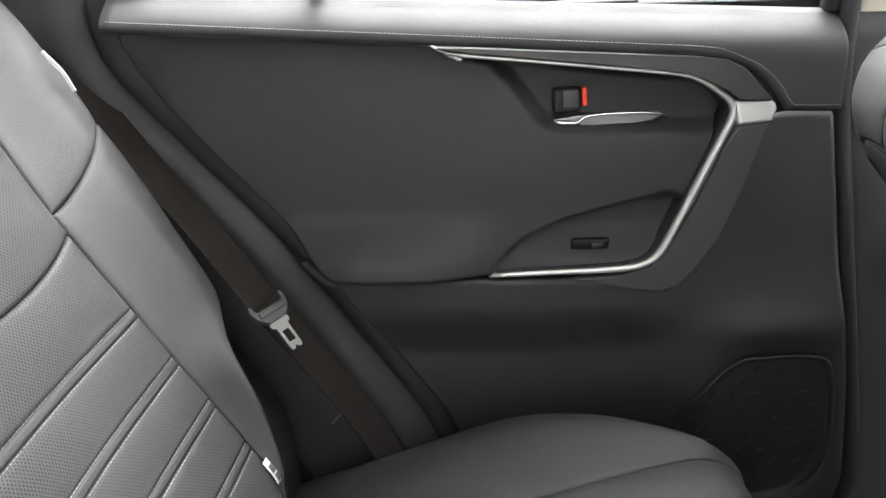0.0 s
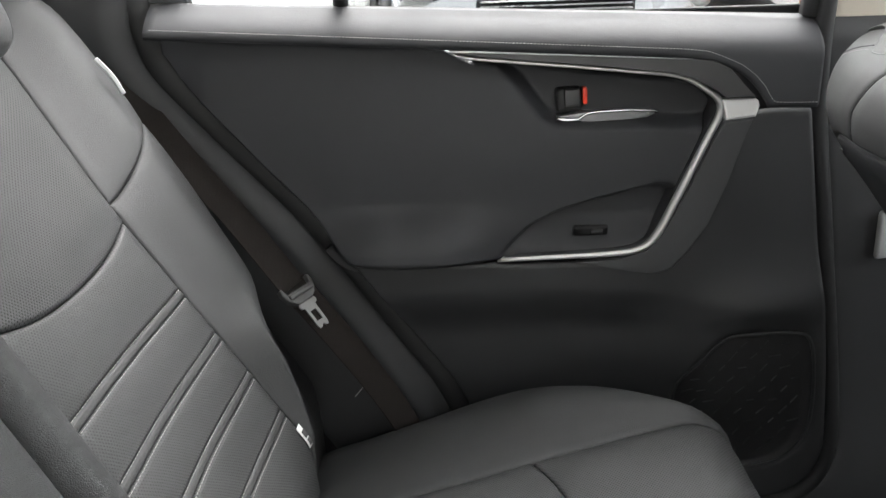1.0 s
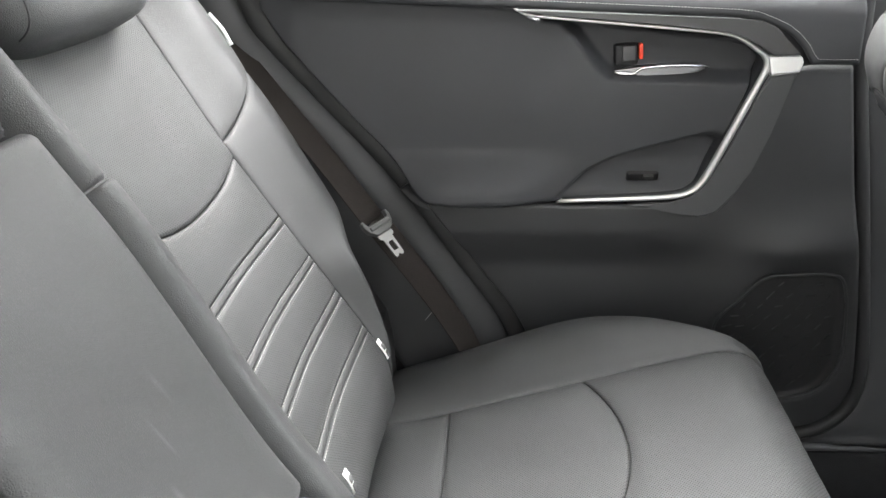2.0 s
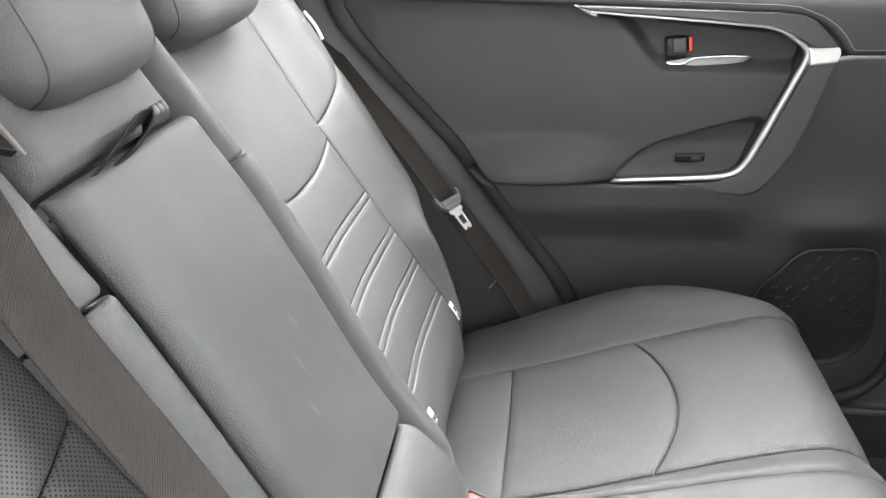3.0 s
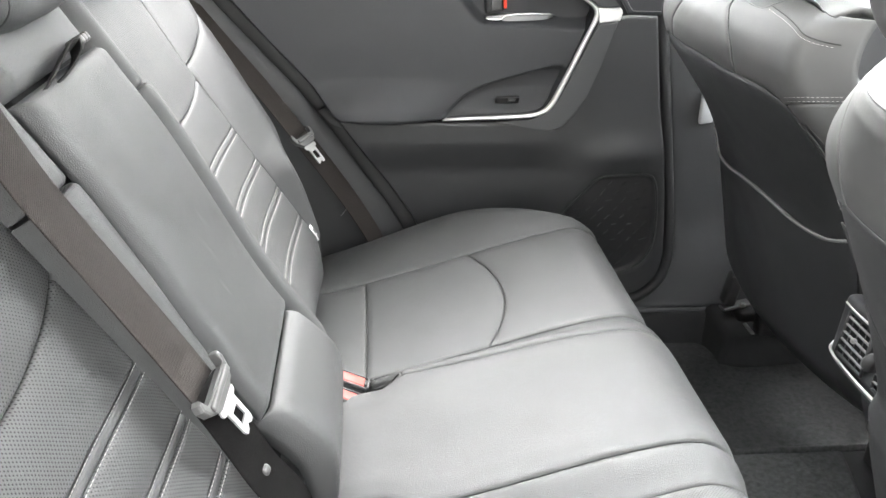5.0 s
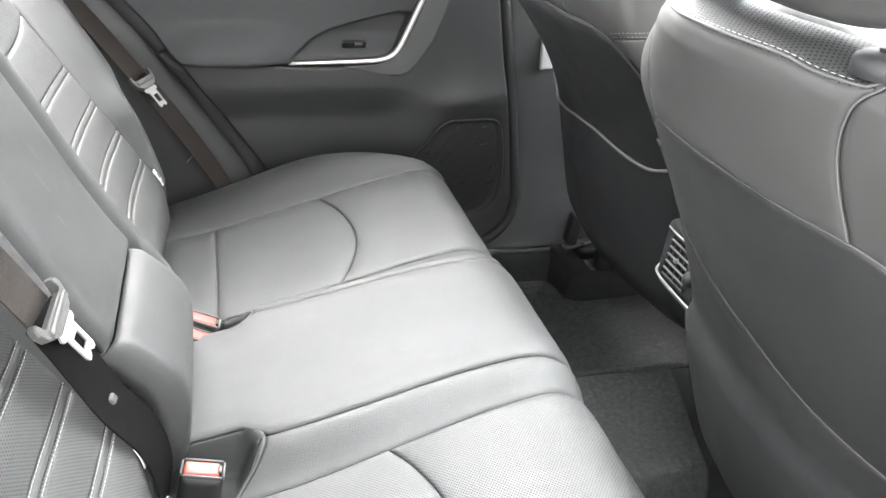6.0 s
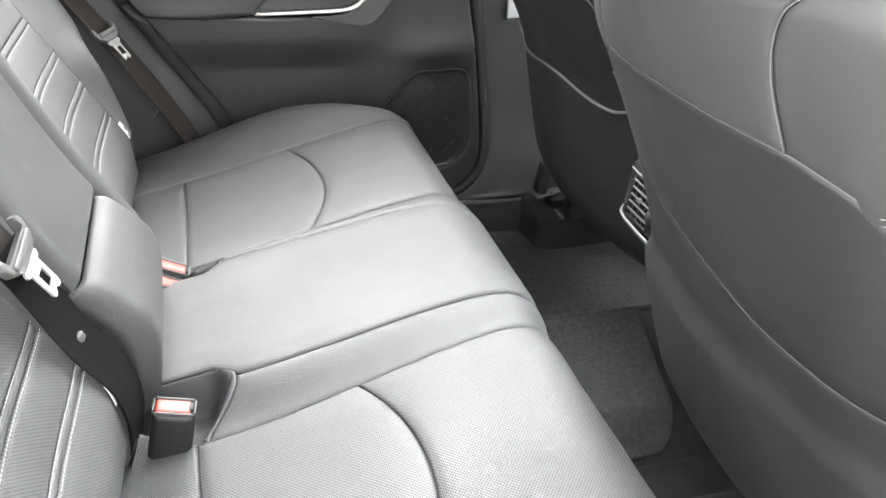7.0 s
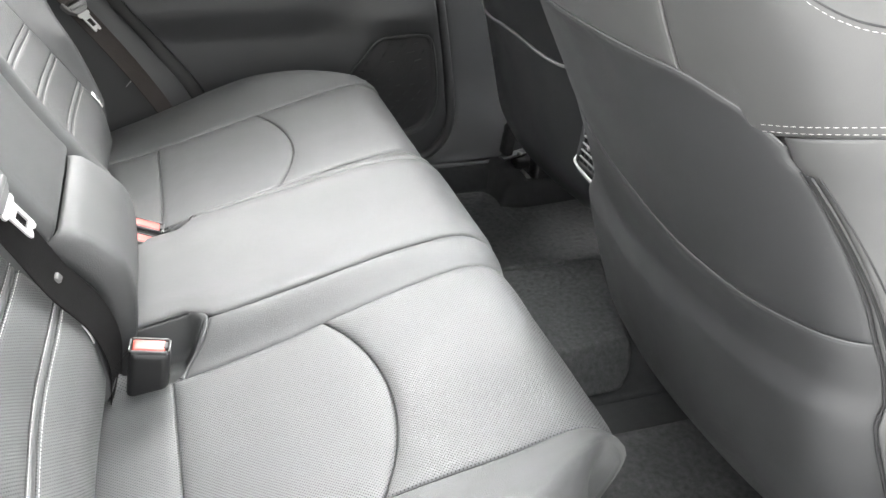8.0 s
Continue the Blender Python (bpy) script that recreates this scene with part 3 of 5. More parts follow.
    # white fabric tag at the lower outer edge
    for zc, dd in (((0.345, back_in(0.345) - 0.004), (0.336, 0.224)) if side > 0 else ((0.330, 0.186),)):
        tag = part("fabric_tag", strap("fabric_tag", [tuple(S(dd, zc + q, 0.004)) for q in np.linspace(-0.013, 0.013, 5)], (0, 1, 0.2), 0.011, 0.0008, M_TAG), rest, "white fabric tag with dark marks")
        for q in (-0.007, 0.003):
            part("tag_mark", strap("tag_mark", [tuple(S(dd, zc + q + e, 0.0056)) for e in (-0.004, 0, 0.004)], (0, 1, 0.2), 0.0075, 0.0004, M_TAGINK), tag)
    return rest


far_back = rear_backrest(1, "black leather rear backrest with white double stitching")
part("side_label", strap("side_label", cr([(-0.383, 0.793, 0.771), (-0.371, 0.802, 0.750), (-0.363, 0.806, 0.729)], 5), (0.5, 0.2, 0.8), 0.0050, 0.0010, M_TAG), far_back, "narrow white label on the shoulder edge")
rear_backrest(-1, "black leather rear backrest under the middle belt")

# middle backrest: lower roll, folding armrest, upper pad
mid_back = thing("middle_backrest", "smooth black leather middle backrest", "car seat", (-0.3, CB, 0.3))


def mid_section(w, z, h=0.0, half=0.110, proud=0.0, edge=0.014):
    """Across the middle backrest: flat with rounded long edges; w runs along its width."""
    q = abs(w) / half
    drop = edge * max(0.0, (q - 0.86) / 0.14) ** 2.2
    return back_point(CB + 0.003 + w, z, proud_at(z) + proud - drop + h)


def lower_roll(w, z, h=0.0):
    k = 0.020 * math.sin(math.pi * min(max((z - 0.22) / 0.18, 0), 1)) ** 0.7
    return mid_section(w, z, h + k, half=0.116, proud=0.002, edge=0.03)


part("lower_pad", panel("lower_pad", lower_roll, -0.116, 0.116, 0.225, 0.3985, M_LEATHER, 24, 24, depth=0.008, r=0.010, thick=0.03), mid_back, "bulging lower pad")
part("upper_pad", panel("upper_pad", lambda w, z, h=0.0: mid_section(w, z, h, half=0.113, proud=-0.004, edge=0.022), -0.113, 0.101, 0.722, 0.88, M_LEATHER, 24, 20, depth=0.01, r=0.012, thick=0.03), mid_back)
armrest = part("armrest", panel("armrest", lambda w, z, h=0.0: mid_section(w, z, h, half=0.117, edge=0.008), -0.117, 0.117, 0.3995, 0.7185, M_ARMREST, 26, 40, depth=0.007, r=0.008, puff=0.004, thick=0.05), mid_back, "folded-up leather centre armrest")
strap_path = cr([back_point(0.099, 0.7100, 0.030), back_point(0.139, 0.7140, 0.044), back_point(0.174, 0.7230, 0.056), back_point(0.209, 0.7310, 0.062), back_point(0.235, 0.7300, 0.062)], 6)
part("pull_strap", strap("pull_strap", strap_path, BN * 0.9 + BT * 0.3, 0.018, 0.0022, M_STRAP), armrest, "black webbing pull strap")
under = cr([back_point(0.235, 0.7290, 0.062), back_point(0.221, 0.7200, 0.060), back_point(0.189, 0.7130, 0.054), back_point(0.154, 0.7090, 0.042), back_point(0.119, 0.7070, 0.028)], 6)
part("strap_loop", strap("strap_loop", under, BN * 0.9 + BT * 0.3, 0.018, 0.0022, M_STRAP), armrest, "black webbing loop")
for k in range(3):
    part("strap_end", box("strap_end", (0.020, 0.0072, 0.010), M_LOOP, axes(back_point(0.235 + k * 0.0080, 0.7295, 0.062), -BT, (0, 1, 0)), 0.003), armrest, "ribbed grey strap end")


# ---- headrests ----
def headrest_mesh(w, hgt, dep, m, mat=M_LEATHER, power=4.0):
    """A soft block: a superellipsoid with flattened sides."""
    nu, nv = 40, 26
    verts, faces = [], []

    def sp(v, e):
        return math.copysign(abs(v) ** e, v)
    e = 2.0 / power
    for j in range(nv + 1):
        ph = -math.pi / 2 + math.pi * j / nv
        for i in range(nu):
            th = 2 * math.pi * i / nu
            c = sp(math.cos(ph), e)
            verts.append(m @ Vector((dep / 2 * c * sp(math.cos(th), e * 1.15), w / 2 * c * sp(math.sin(th), e), hgt / 2 * sp(math.sin(ph), e))))
    for j in range(nv):
        for i in range(nu):
            a, b = j * nu + i, j * nu + (i + 1) % nu
            faces.append((a, b, b + nu, a + nu))
    return mesh("pad", verts, faces, mat)


def headrest(y, z, x, w, hgt, dep, lean, label, posts=False, stitch=True, mat=M_LEATHER, power=4.0, seam_at=0.78, sep=0.097):
    rest = thing("headrest", label, "headrest", (x, y, z - hgt / 2), "headrests")
    m = pose(x, y, z, 0, lean, 0)
    part("pad", headrest_mesh(w, hgt, dep, m, mat, power), rest)
    e = 2.0 / power
    for sgn in (1, -1):
        line, nor = [], []
        for ph in np.linspace(-1.25, 1.25, 60):
            c = math.cos(ph) ** e
            if c <= seam_at:
                continue
            th = math.asin((seam_at / c) ** (1 / e))
            line.append(m @ Vector((dep / 2 * c * math.cos(th) ** (e * 1.15) - 0.0004, sgn * w / 2 * seam_at, hgt / 2 * math.copysign(abs(math.sin(ph)) ** e, ph))))
            nor.append((m.to_3x3() @ Vector((math.cos(ph), sgn * 0.4, math.sin(ph)))).normalized())
        part("seam", tube("seam", line, 0.0011, M_DARK, 6), rest, "sunken seam")
        if stitch:
            part("stitching", stitches("stitching", [p + Vector((0.0008, -sgn * 0.005, 0)) for p in line], nor, M_PIPING, lift=0.0008), rest, "grey stitching")
    if posts:
        for sgn in (1, -1):
            lo = m @ Vector((0, sgn * sep, -hgt / 2 + 0.02))
            d = m.to_3x3() @ Vector((0, 0, -1))
            part("post", tube("post", [lo, lo + d * 0.13], 0.0065, M_CHROME, 12), rest, "chrome post")
    return rest


headrest(CB + 0.340, 0.856, -0.474, 0.282, 0.185, 0.13, -24, "black leather headrest on the rear backrest", power=5.0, seam_at=0.86)
headrest(CB - 0.325, 0.850, -0.455, 0.262, 0.185, 0.13, -24, "black leather headrest on the rear backrest", power=5.0, seam_at=0.88)
headrest(CB + 0.013, 0.858, -0.446, 0.205, 0.18, 0.13, -24, "black leather middle headrest, lowered on the backrest", stitch=False, power=5.0, seam_at=0.80)

# ---- seat belts ----
def belt(label, path, sides, mat, width=0.047):
    b = thing("seat_belt", label, "seat belt", tuple(path[-1]), "seat belts")
    part("webbing", strap("webbing", path, sides, width, 0.0013, mat), b)
    return b


def tongue(parent, m, slim=1.0, steel=M_STEEL):
    """Plastic loop with a steel plate; local z runs down the belt, y across it."""
    w = 0.0285
    outer = [(-w, 0.006), (-w - 0.0035, -0.004), (-w - 0.002, -0.011), (-w + 0.003, -0.012), (-0.0245, -0.003), (-0.0240, 0.001), (0.0240, 0.001), (0.0245, -0.003), (w - 0.003, -0.012), (w + 0.002, -0.011), (w + 0.0035, -0.004), (w, 0.006), (0.020, 0.013), (0.014, 0.017), (-0.014, 0.017), (-0.020, 0.013)]
    part("loop", prism("loop", outer, lambda u, v, k: m @ Vector((k - 0.004, u * slim, -v)), 0.009, M_LOOP, 0.003), parent, "grey plastic loop")
    part("bar", box("bar", (0.008, 0.048 * slim, 0.007), M_LOOP, m @ pose(0.004, 0, -0.004), 0.002), parent, "grey loop bar")
    plate = [(u * slim, v) for u, v in ((-0.012, 0.015), (-0.016, 0.017), (-0.0175, 0.020), (-0.016, 0.0235), (-0.011, 0.025), (-0.0105, 0.052), (-0.0085, 0.056), (-0.004, 0.0555), (0, 0.052), (0.004, 0.0555), (0.0085, 0.056), (0.0105, 0.052), (0.011, 0.025), (0.016, 0.0235), (0.0175, 0.020), (0.016, 0.017), (0.012, 0.015))]
    hole = [(u * slim, v) for u, v in ((-0.0058, 0.031), (0.0058, 0.031), (0.0058, 0.046), (-0.0058, 0.046))]
    ring = []
    bm = bmesh.new()
    for k in (0.0, 0.0022):
        ring.append(([bm.verts.new(m @ Vector((k, u, -v))) for u, v in plate], [bm.verts.new(m @ Vector((k, u, -v))) for u, v in hole]))
    for o, h in ring:
        es = [bm.edges.new((o[i], o[(i + 1) % len(o)])) for i in range(len(o))] + [bm.edges.new((h[i], h[(i + 1) % 4])) for i in range(4)]
        bmesh.ops.triangle_fill(bm, use_beauty=True, edges=es)
    for a, b in ((ring[0][0], ring[1][0]), (ring[0][1], ring[1][1])):
        for i in range(len(a)):
            bm.faces.new((a[i], a[(i + 1) % len(a)], b[(i + 1) % len(a)], b[i]))
    bmesh.ops.recalc_face_normals(bm, faces=bm.faces)
    me = bpy.data.meshes.new("latch_plate")
    bm.to_mesh(me)
    bm.free()
    me.materials.append(steel)
    part("latch_plate", me, parent, "bright steel latch plate")


mid_path = cr([(-0.425, 0.038, 0.815), (-0.383, 0.029, 0.778), (-0.333, 0.009, 0.697), (-0.279, 0.002, 0.610), (-0.221, -0.006, 0.516), (-0.199, -0.001, 0.465), (-0.179, 0.016, 0.402), (-0.152, 0.031, 0.343), (-0.142, 0.040, 0.285), (-0.150, 0.046, 0.225)], 6)
mid_belt = belt("brown-black woven middle seat belt over the backrest", mid_path[:25], (0.10, 1, 0.15), M_BELT, 0.048)
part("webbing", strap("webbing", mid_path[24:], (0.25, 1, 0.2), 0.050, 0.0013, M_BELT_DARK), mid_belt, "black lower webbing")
tongue(mid_belt, axes((-0.219, -0.005, 0.514), (0.24, 0.06, -0.45), (0.10, 1, 0.15)) @ pose(0.008, 0, 0), 1.12)
part("button", box("button", (0.006, 0.010, 0.010), M_LOOP, axes((-0.177, 0.017, 0.404), (0.2, 0.16, -0.5), (0.3, 1, 0.2)), 0.004), mid_belt, "round grey stop button")
bez = thing("belt_guide", "grey plastic belt guide at the backrest's top edge", "belt guide", (-0.39, 0.05, 0.77))
part("bezel", strap("bezel", cr([back_point(0.077, 0.786, 0.056), back_point(0.080, 0.768, 0.059), back_point(0.085, 0.744, 0.056)], 5), BN, 0.007, 0.0020, M_BEZEL), bez, "thin grey-brown bezel")
slot = [(-0.001, 0.003), (-0.004, 0.030), (-0.006, 0.040), (-0.026, 0.034), (-0.036, 0.027), (-0.020, 0.012)]
part("slot", prism("slot", slot, lambda u, v, k: back_point(0.083 + u, 0.744 + v, 0.050 + k), 0.0075, M_STRAP, 0.001), bez, "dark belt slot")

far_path = cr([(-0.432, 0.905, 0.755), (-0.388, 0.898, 0.702), (-0.331, 0.872, 0.638), (-0.260, 0.850, 0.555), (-0.197, 0.830, 0.474)], 8)
far_belt = belt("brown-black woven seat belt hanging beside the far door", far_path, (0.36, 0.88, 0.18), M_BELT)
low_path = cr([(-0.197, 0.834, 0.474), (-0.150, 0.845, 0.400), (-0.105, 0.855, 0.325), (-0.065, 0.86, 0.25), (-0.05, 0.86, 0.2)], 6)
part("webbing", strap("webbing", low_path, (0.45, 0.85, 0.2), 0.047, 0.0013, M_BELT), far_belt, "lower webbing")
part("sewn_mark", tube("sewn_mark", [(-0.128, 0.826, 0.316), (-0.112, 0.868, 0.320)], 0.0006, M_PIPING, 6), far_belt, "thin pale sewn line")
tongue(far_belt, axes((-0.192, 0.824, 0.470), (0.35, -0.18, -0.45), (0.50, 0.78, 0.25)) @ pose(0.004, 0, 0), 0.80, M_TONGUE)


# ---- buckles ----
def buckle(at, lean, turn, label):
    b = thing("belt_buckle", label, "belt buckle", at, "belt buckles")
    m = Matrix.Translation(at) @ pose(0, 0, 0, 0, lean, turn)
    part("housing", box("housing", (0.046, 0.029, 0.080), M_DARK, m @ pose(0, 0, -0.040), 0.010, 5), b, "black plastic housing")
    part("release_button", box("release_button", (0.036, 0.0195, 0.006), M_RED, m @ pose(-0.001, 0, -0.0002), 0.0028), b, "red release button")
    for u, v, su, sv in ((0.0, 0.0122, 0.040, 0.0022), (0.0, -0.0122, 0.040, 0.0022), (0.0215, 0.0, 0.0024, 0.021), (-0.0215, 0.0, 0.0024, 0.021)):
        part("rim", box("rim", (su, sv, 0.005), M_LOOP, m @ pose(u, v, 0.0004), 0.001, 2), b, "grey raised rim")
    part("press_lip", box("press_lip", (0.005, 0.012, 0.0045), M_DARK, m @ pose(0.0175, 0, 0.0012), 0.0015), b)
    return b


buckle((-0.103, 0.037, 0.286), 10, -6, "black belt buckle with a red button in the cushion recess")
buckle((-0.102, 0.352, 0.272), 22, -6, "black belt buckle with a red button beside another")
buckle((-0.112, 0.318, 0.270), 22, -6, "black belt buckle with a red button beside another")


# ---- far rear door ----
def poly_dist(x, z, pts):
    """Distance from (x, z) to a polyline."""
    best = 9.0
    for (ax, az), (bx, bz) in zip(pts, pts[1:]):
        dx, dz = bx - ax, bz - az
        t = min(max(((x - ax) * dx + (z - az) * dz) / (dx * dx + dz * dz), 0), 1)
        best = min(best, math.hypot(x - ax - t * dx, z - az - t * dz))
    return best


def inside(x, z, pts):
    r = False
    j = len(pts) - 1
    for i in range(len(pts)):
        (xi, zi), (xj, zj) = pts[i], pts[j]
        if (zi > z) != (zj > z) and x < (xj - xi) * (z - zi) / (zj - zi) + xi:
            r = not r
        j = i
    return r


def signed(x, z, pts):
    d = poly_dist(x, z, pts + pts[:1])
    return d if inside(x, z, pts) else -d


CUP = [tuple(p) for p in cr([(0.066, 0.740), (0.090, 0.704), (0.113, 0.673), (0.130, 0.656), (0.153, 0.648), (0.25, 0.645), (0.345, 0.645), (0.36, 0.69), (0.30, 0.72), (0.15, 0.74)], 5, True)]
POCKET = [tuple(p) for p in cr([(0.062, 0.472), (0.100, 0.516), (0.128, 0.533), (0.155, 0.545), (0.224, 0.564), (0.290, 0.574), (0.31, 0.53), (0.275, 0.465), (0.16, 0.455)], 5, True)]
SPEAKER = [tuple(p) for p in cr([(0.315, 0.270), (0.345, 0.318), (0.372, 0.356), (0.40, 0.362), (0.43, 0.363), (0.448, 0.345), (0.450, 0.25), (0.442, 0.18), (0.415, 0.135), (0.36, 0.13), (0.325, 0.18)], 5, True)]


def door_y(x, z):
    """Depth of the inner door panel."""
    y = 0.905 + 0.012 * smooth(0.60, 0.76, z)
    rear = smooth(0.11, -0.03, x)
    y -= 0.048 * rear * (smooth(0.56, 0.497, z) * 0.9 - 0.25 * smooth(0.49, 0.472, z)) * smooth(-0.24, -0.08, x)
    y -= 0.012 * math.exp(-((z - 0.44) / 0.05) ** 2)
    y += 0.026 * smooth(0.0, 0.020, signed(x, z, CUP))
    q = smooth(-0.001, 0.007, signed(x, z, POCKET))
    y += q * (0.026 - 0.022 * smooth(0.535, 0.487, z))
    y += 0.012 * smooth(-0.30, -0.36, x)
    return y


def lower_y(x, z):
    y = 0.890 + 0.022 * smooth(0.44, 0.36, z) * smooth(0.36, 0.20, x)
    y += 0.03 * smooth(0.36, 0.10, z)
    y -= 0.016 * math.exp(-((x - 0.40) / 0.05) ** 2 - ((z - 0.405) / 0.03) ** 2)
    y += 0.014 * smooth(0.30, 0.46, x) * smooth(0.40, 0.5, z)
    y += 0.012 * smooth(-0.004, 0.006, signed(x, z, SPEAKER))
    return y


sill_top = curve((-0.42, 0.823), (-0.348, 0.820), (0.43, 0.782), (0.50, 0.778))
ins_hi = lambda x: float(np.interp(x, [-0.40, 0.0, 0.006, 0.034, 0.317, 0.335, 0.345], [0.7825, 0.757, 0.754, 0.739, 0.703, 0.692, 0.681]))
ins_lo_c = curve((-0.352, 0.752), (-0.325, 0.716), (-0.237, 0.620), (-0.155, 0.527), (-0.128, 0.495), (-0.102, 0.483), (-0.06, 0.4785), (0.06, 0.4785), (0.075, 0.4765), (0.2, 0.4765), (0.245, 0.478), (0.262, 0.486), (0.275, 0.51), (0.343, 0.672), (0.346, 0.680))
rear_edge = curve((0.02, 0.10), (0.10, 0.06), (0.25, 0.02), (0.372, -0.056), (0.516, -0.156), (0.62, -0.246), (0.70, -0.316), (0.74, -0.346), (0.785, -0.360))


def rake(x, z):
    """The door's front edge runs forward towards the ground."""
    return x + max(0.0, 0.67 - z) * 0.16 * smooth(0.34, 0.47, x)


def door_panel(name, f, x0, x1, lo, hi, mat, nx, nz, thick=0.02):
    P, UV = [], []
    for x in np.linspace(x0, x1, nx):
        a, b = lo(x), max(hi(x), lo(x) + 0.0015)
        row, ur = [], []
        for v in np.linspace(0, 1, nz):
            z = a + (b - a) * v
            e = min(v * (b - a), (1 - v) * (b - a))
            row.append((rake(x, z), f(x, z) + 0.006 * max(0, 1 - e / 0.006) ** 2, z))
            ur.append((x, z))
        P.append(row)
        UV.append(ur)
    return surface_mesh(name, P, mat, thick, UV, (0, -1, 0))


_re = sorted([(rear_edge(z), z) for z in np.linspace(0.02, 0.785, 80)])
low_lo = lambda x: float(np.interp(x, [p[0] for p in _re], [p[1] for p in _re])) if x < 0.10 else float(np.interp(x, [0.10, 0.36, 0.40, 0.425, 0.445, 0.457, 0.463], [0.058, 0.058, 0.062, 0.072, 0.095, 0.130, 0.165]))


def ins_lo(x):
    """Lower edge of the insert: it runs along the door's rear edge, then turns forwards."""
    q = smooth(-0.10, -0.15, x)
    return ins_lo_c(x) * (1 - q) + min(ins_lo_c(x), low_lo(x) + 0.002) * q


door = thing("car_door", "closed black rear car door with silver trim", "car door", (0.05, 0.93, 0.1))
part("insert_panel", door_panel("insert_panel", door_y, -0.356, 0.345, ins_lo, ins_hi, M_DOOR, 250, 110), door, "dark padded leather insert")


def low_hi(x):
    return ins_lo(x) - 0.001 if x < 0.34 else float(np.interp(x, [0.34, 0.352, 0.39, 0.41, 0.52], [0.664, 0.664, 0.668, 0.670, 0.670]))


part("lower_panel", door_panel("lower_panel", lower_y, -0.150, 0.463, low_lo, low_hi, M_PLASTIC, 130, 90), door, "black grained plastic lower panel")

# padded sill, its lower edge dropping at the front corner
sill_low = lambda x: float(np.interp(x, [-0.42, -0.353, 0.013, 0.30, 0.325, 0.345, 0.362, 0.376, 0.388, 0.396, 0.402, 0.47], [0.7845, 0.780, 0.756, 0.737, 0.7335, 0.728, 0.7195, 0.709, 0.696, 0.684, 0.6735, 0.672]))


def sill(x, z, h=0.0):
    hi, lo = sill_top(x), sill_low(x)
    q = 1 - min((hi - z) / 0.042, 1.0)
    y = 0.884 + 0.050 * q ** 1.7 + 0.005 * max(0.0, 1 - (z - lo) / 0.007) ** 2
    return Vector((x, y - h, z))


P = []
for x in np.concatenate([np.linspace(-0.362, 0.30, 50), np.linspace(0.31, 0.463, 46)]):
    lo, hi = sill_low(x), sill_top(x)
    P.append([sill(x, lo + (hi - lo) * v) for v in (0, 0.02, 0.05, 0.09, 0.15, 0.22, 0.3, 0.4, 0.5, 0.6, 0.68, 0.76, 0.84, 0.9, 0.95, 1.0)])
part("sill_pad", surface_mesh("sill_pad", P, M_DOOR, 0.012, [[(p.x, p.z) for p in r] for r in P], (0, -1, 0.3)), door, "soft padded sill")
pts = [sill(x, sill_low(x) + 0.0115, 0.0003) for x in np.linspace(-0.355, 0.325, 70)] + [Vector((px_, 0.8835, pz_)) for px_, pz_ in ((0.345, 0.737), (0.366, 0.7275), (0.382, 0.7155), (0.395, 0.7015), (0.404, 0.687), (0.409, 0.6815), (0.425, 0.6805), (0.461, 0.680))]
part("stitching", stitches("stitching", pts, [(0, -1, 0.2)] * len(pts), lift=0.0004, length=0.0030, gap=0.0013, rad=0.00032), door, "white stitching")

# grey pad between the sill and the silver strip
pad = [(0.008, 0.7535), (0.045, 0.7520), (0.152, 0.7455), (0.30, 0.7365), (0.332, 0.7335), (0.352, 0.7235), (0.3835, 0.6905), (0.386, 0.6875), (0.350, 0.6872), (0.334, 0.7000), (0.313, 0.7130), (0.290, 0.7205), (0.252, 0.7255), (0.152, 0.7370), (0.040, 0.7485)]
part("upper_pad", prism("upper_pad", pad, lambda u, v, k: Vector((u, 0.905 - k, v)), 0.022, M_GREY, 0.005, 3), door, "dark grey pad under the sill")


# silver strip: a flat bar of changing width along the insert's edge
def trim_bar(name, stations, depth, mat, y0):
    """stations: inner (x, z), outer (x, z) pairs."""
    verts, faces = [], []
    for (ax, az), (bx, bz), yy in stations:
        mx, mz = (ax + bx) / 2, (az + bz) / 2
        q = [(ax, az, y0 + yy), (ax * 0.85 + bx * 0.15, az * 0.85 + bz * 0.15, y0 + yy - depth), (mx, mz, y0 + yy - depth * 1.12),
             (ax * 0.15 + bx * 0.85, az * 0.15 + bz * 0.85, y0 + yy - depth), (bx, bz, y0 + yy), (mx, mz, y0 + yy + 0.006)]
        verts += [(a, c, b) for a, b, c in q]
    n = len(stations)
    for i in range(n - 1):
        for k in range(6):
            a, b = i * 6 + k, i * 6 + (k + 1) % 6
            faces.append((a, b, b + 6, a + 6))
    faces += [tuple(range(6)), tuple(range((n - 1) * 6, n * 6))]
    me = mesh(name, verts, faces, mat)
    return me


inner = cr([(0.004, 0.7545, 0), (0.016, 0.7475, 0), (0.038, 0.742, 0), (0.152, 0.7295, 0), (0.25, 0.7185, 0), (0.286, 0.7135, 0), (0.307, 0.706, 0), (0.325, 0.694, 0), (0.3385, 0.683, 0), (0.341, 0.668, 0), (0.328, 0.637, 0), (0.293, 0.559, 0), (0.271, 0.5125, 0), (0.255, 0.4965, 0), (0.227, 0.4895, 0), (0.156, 0.486, 0), (0.074, 0.4835, 0)], 4)
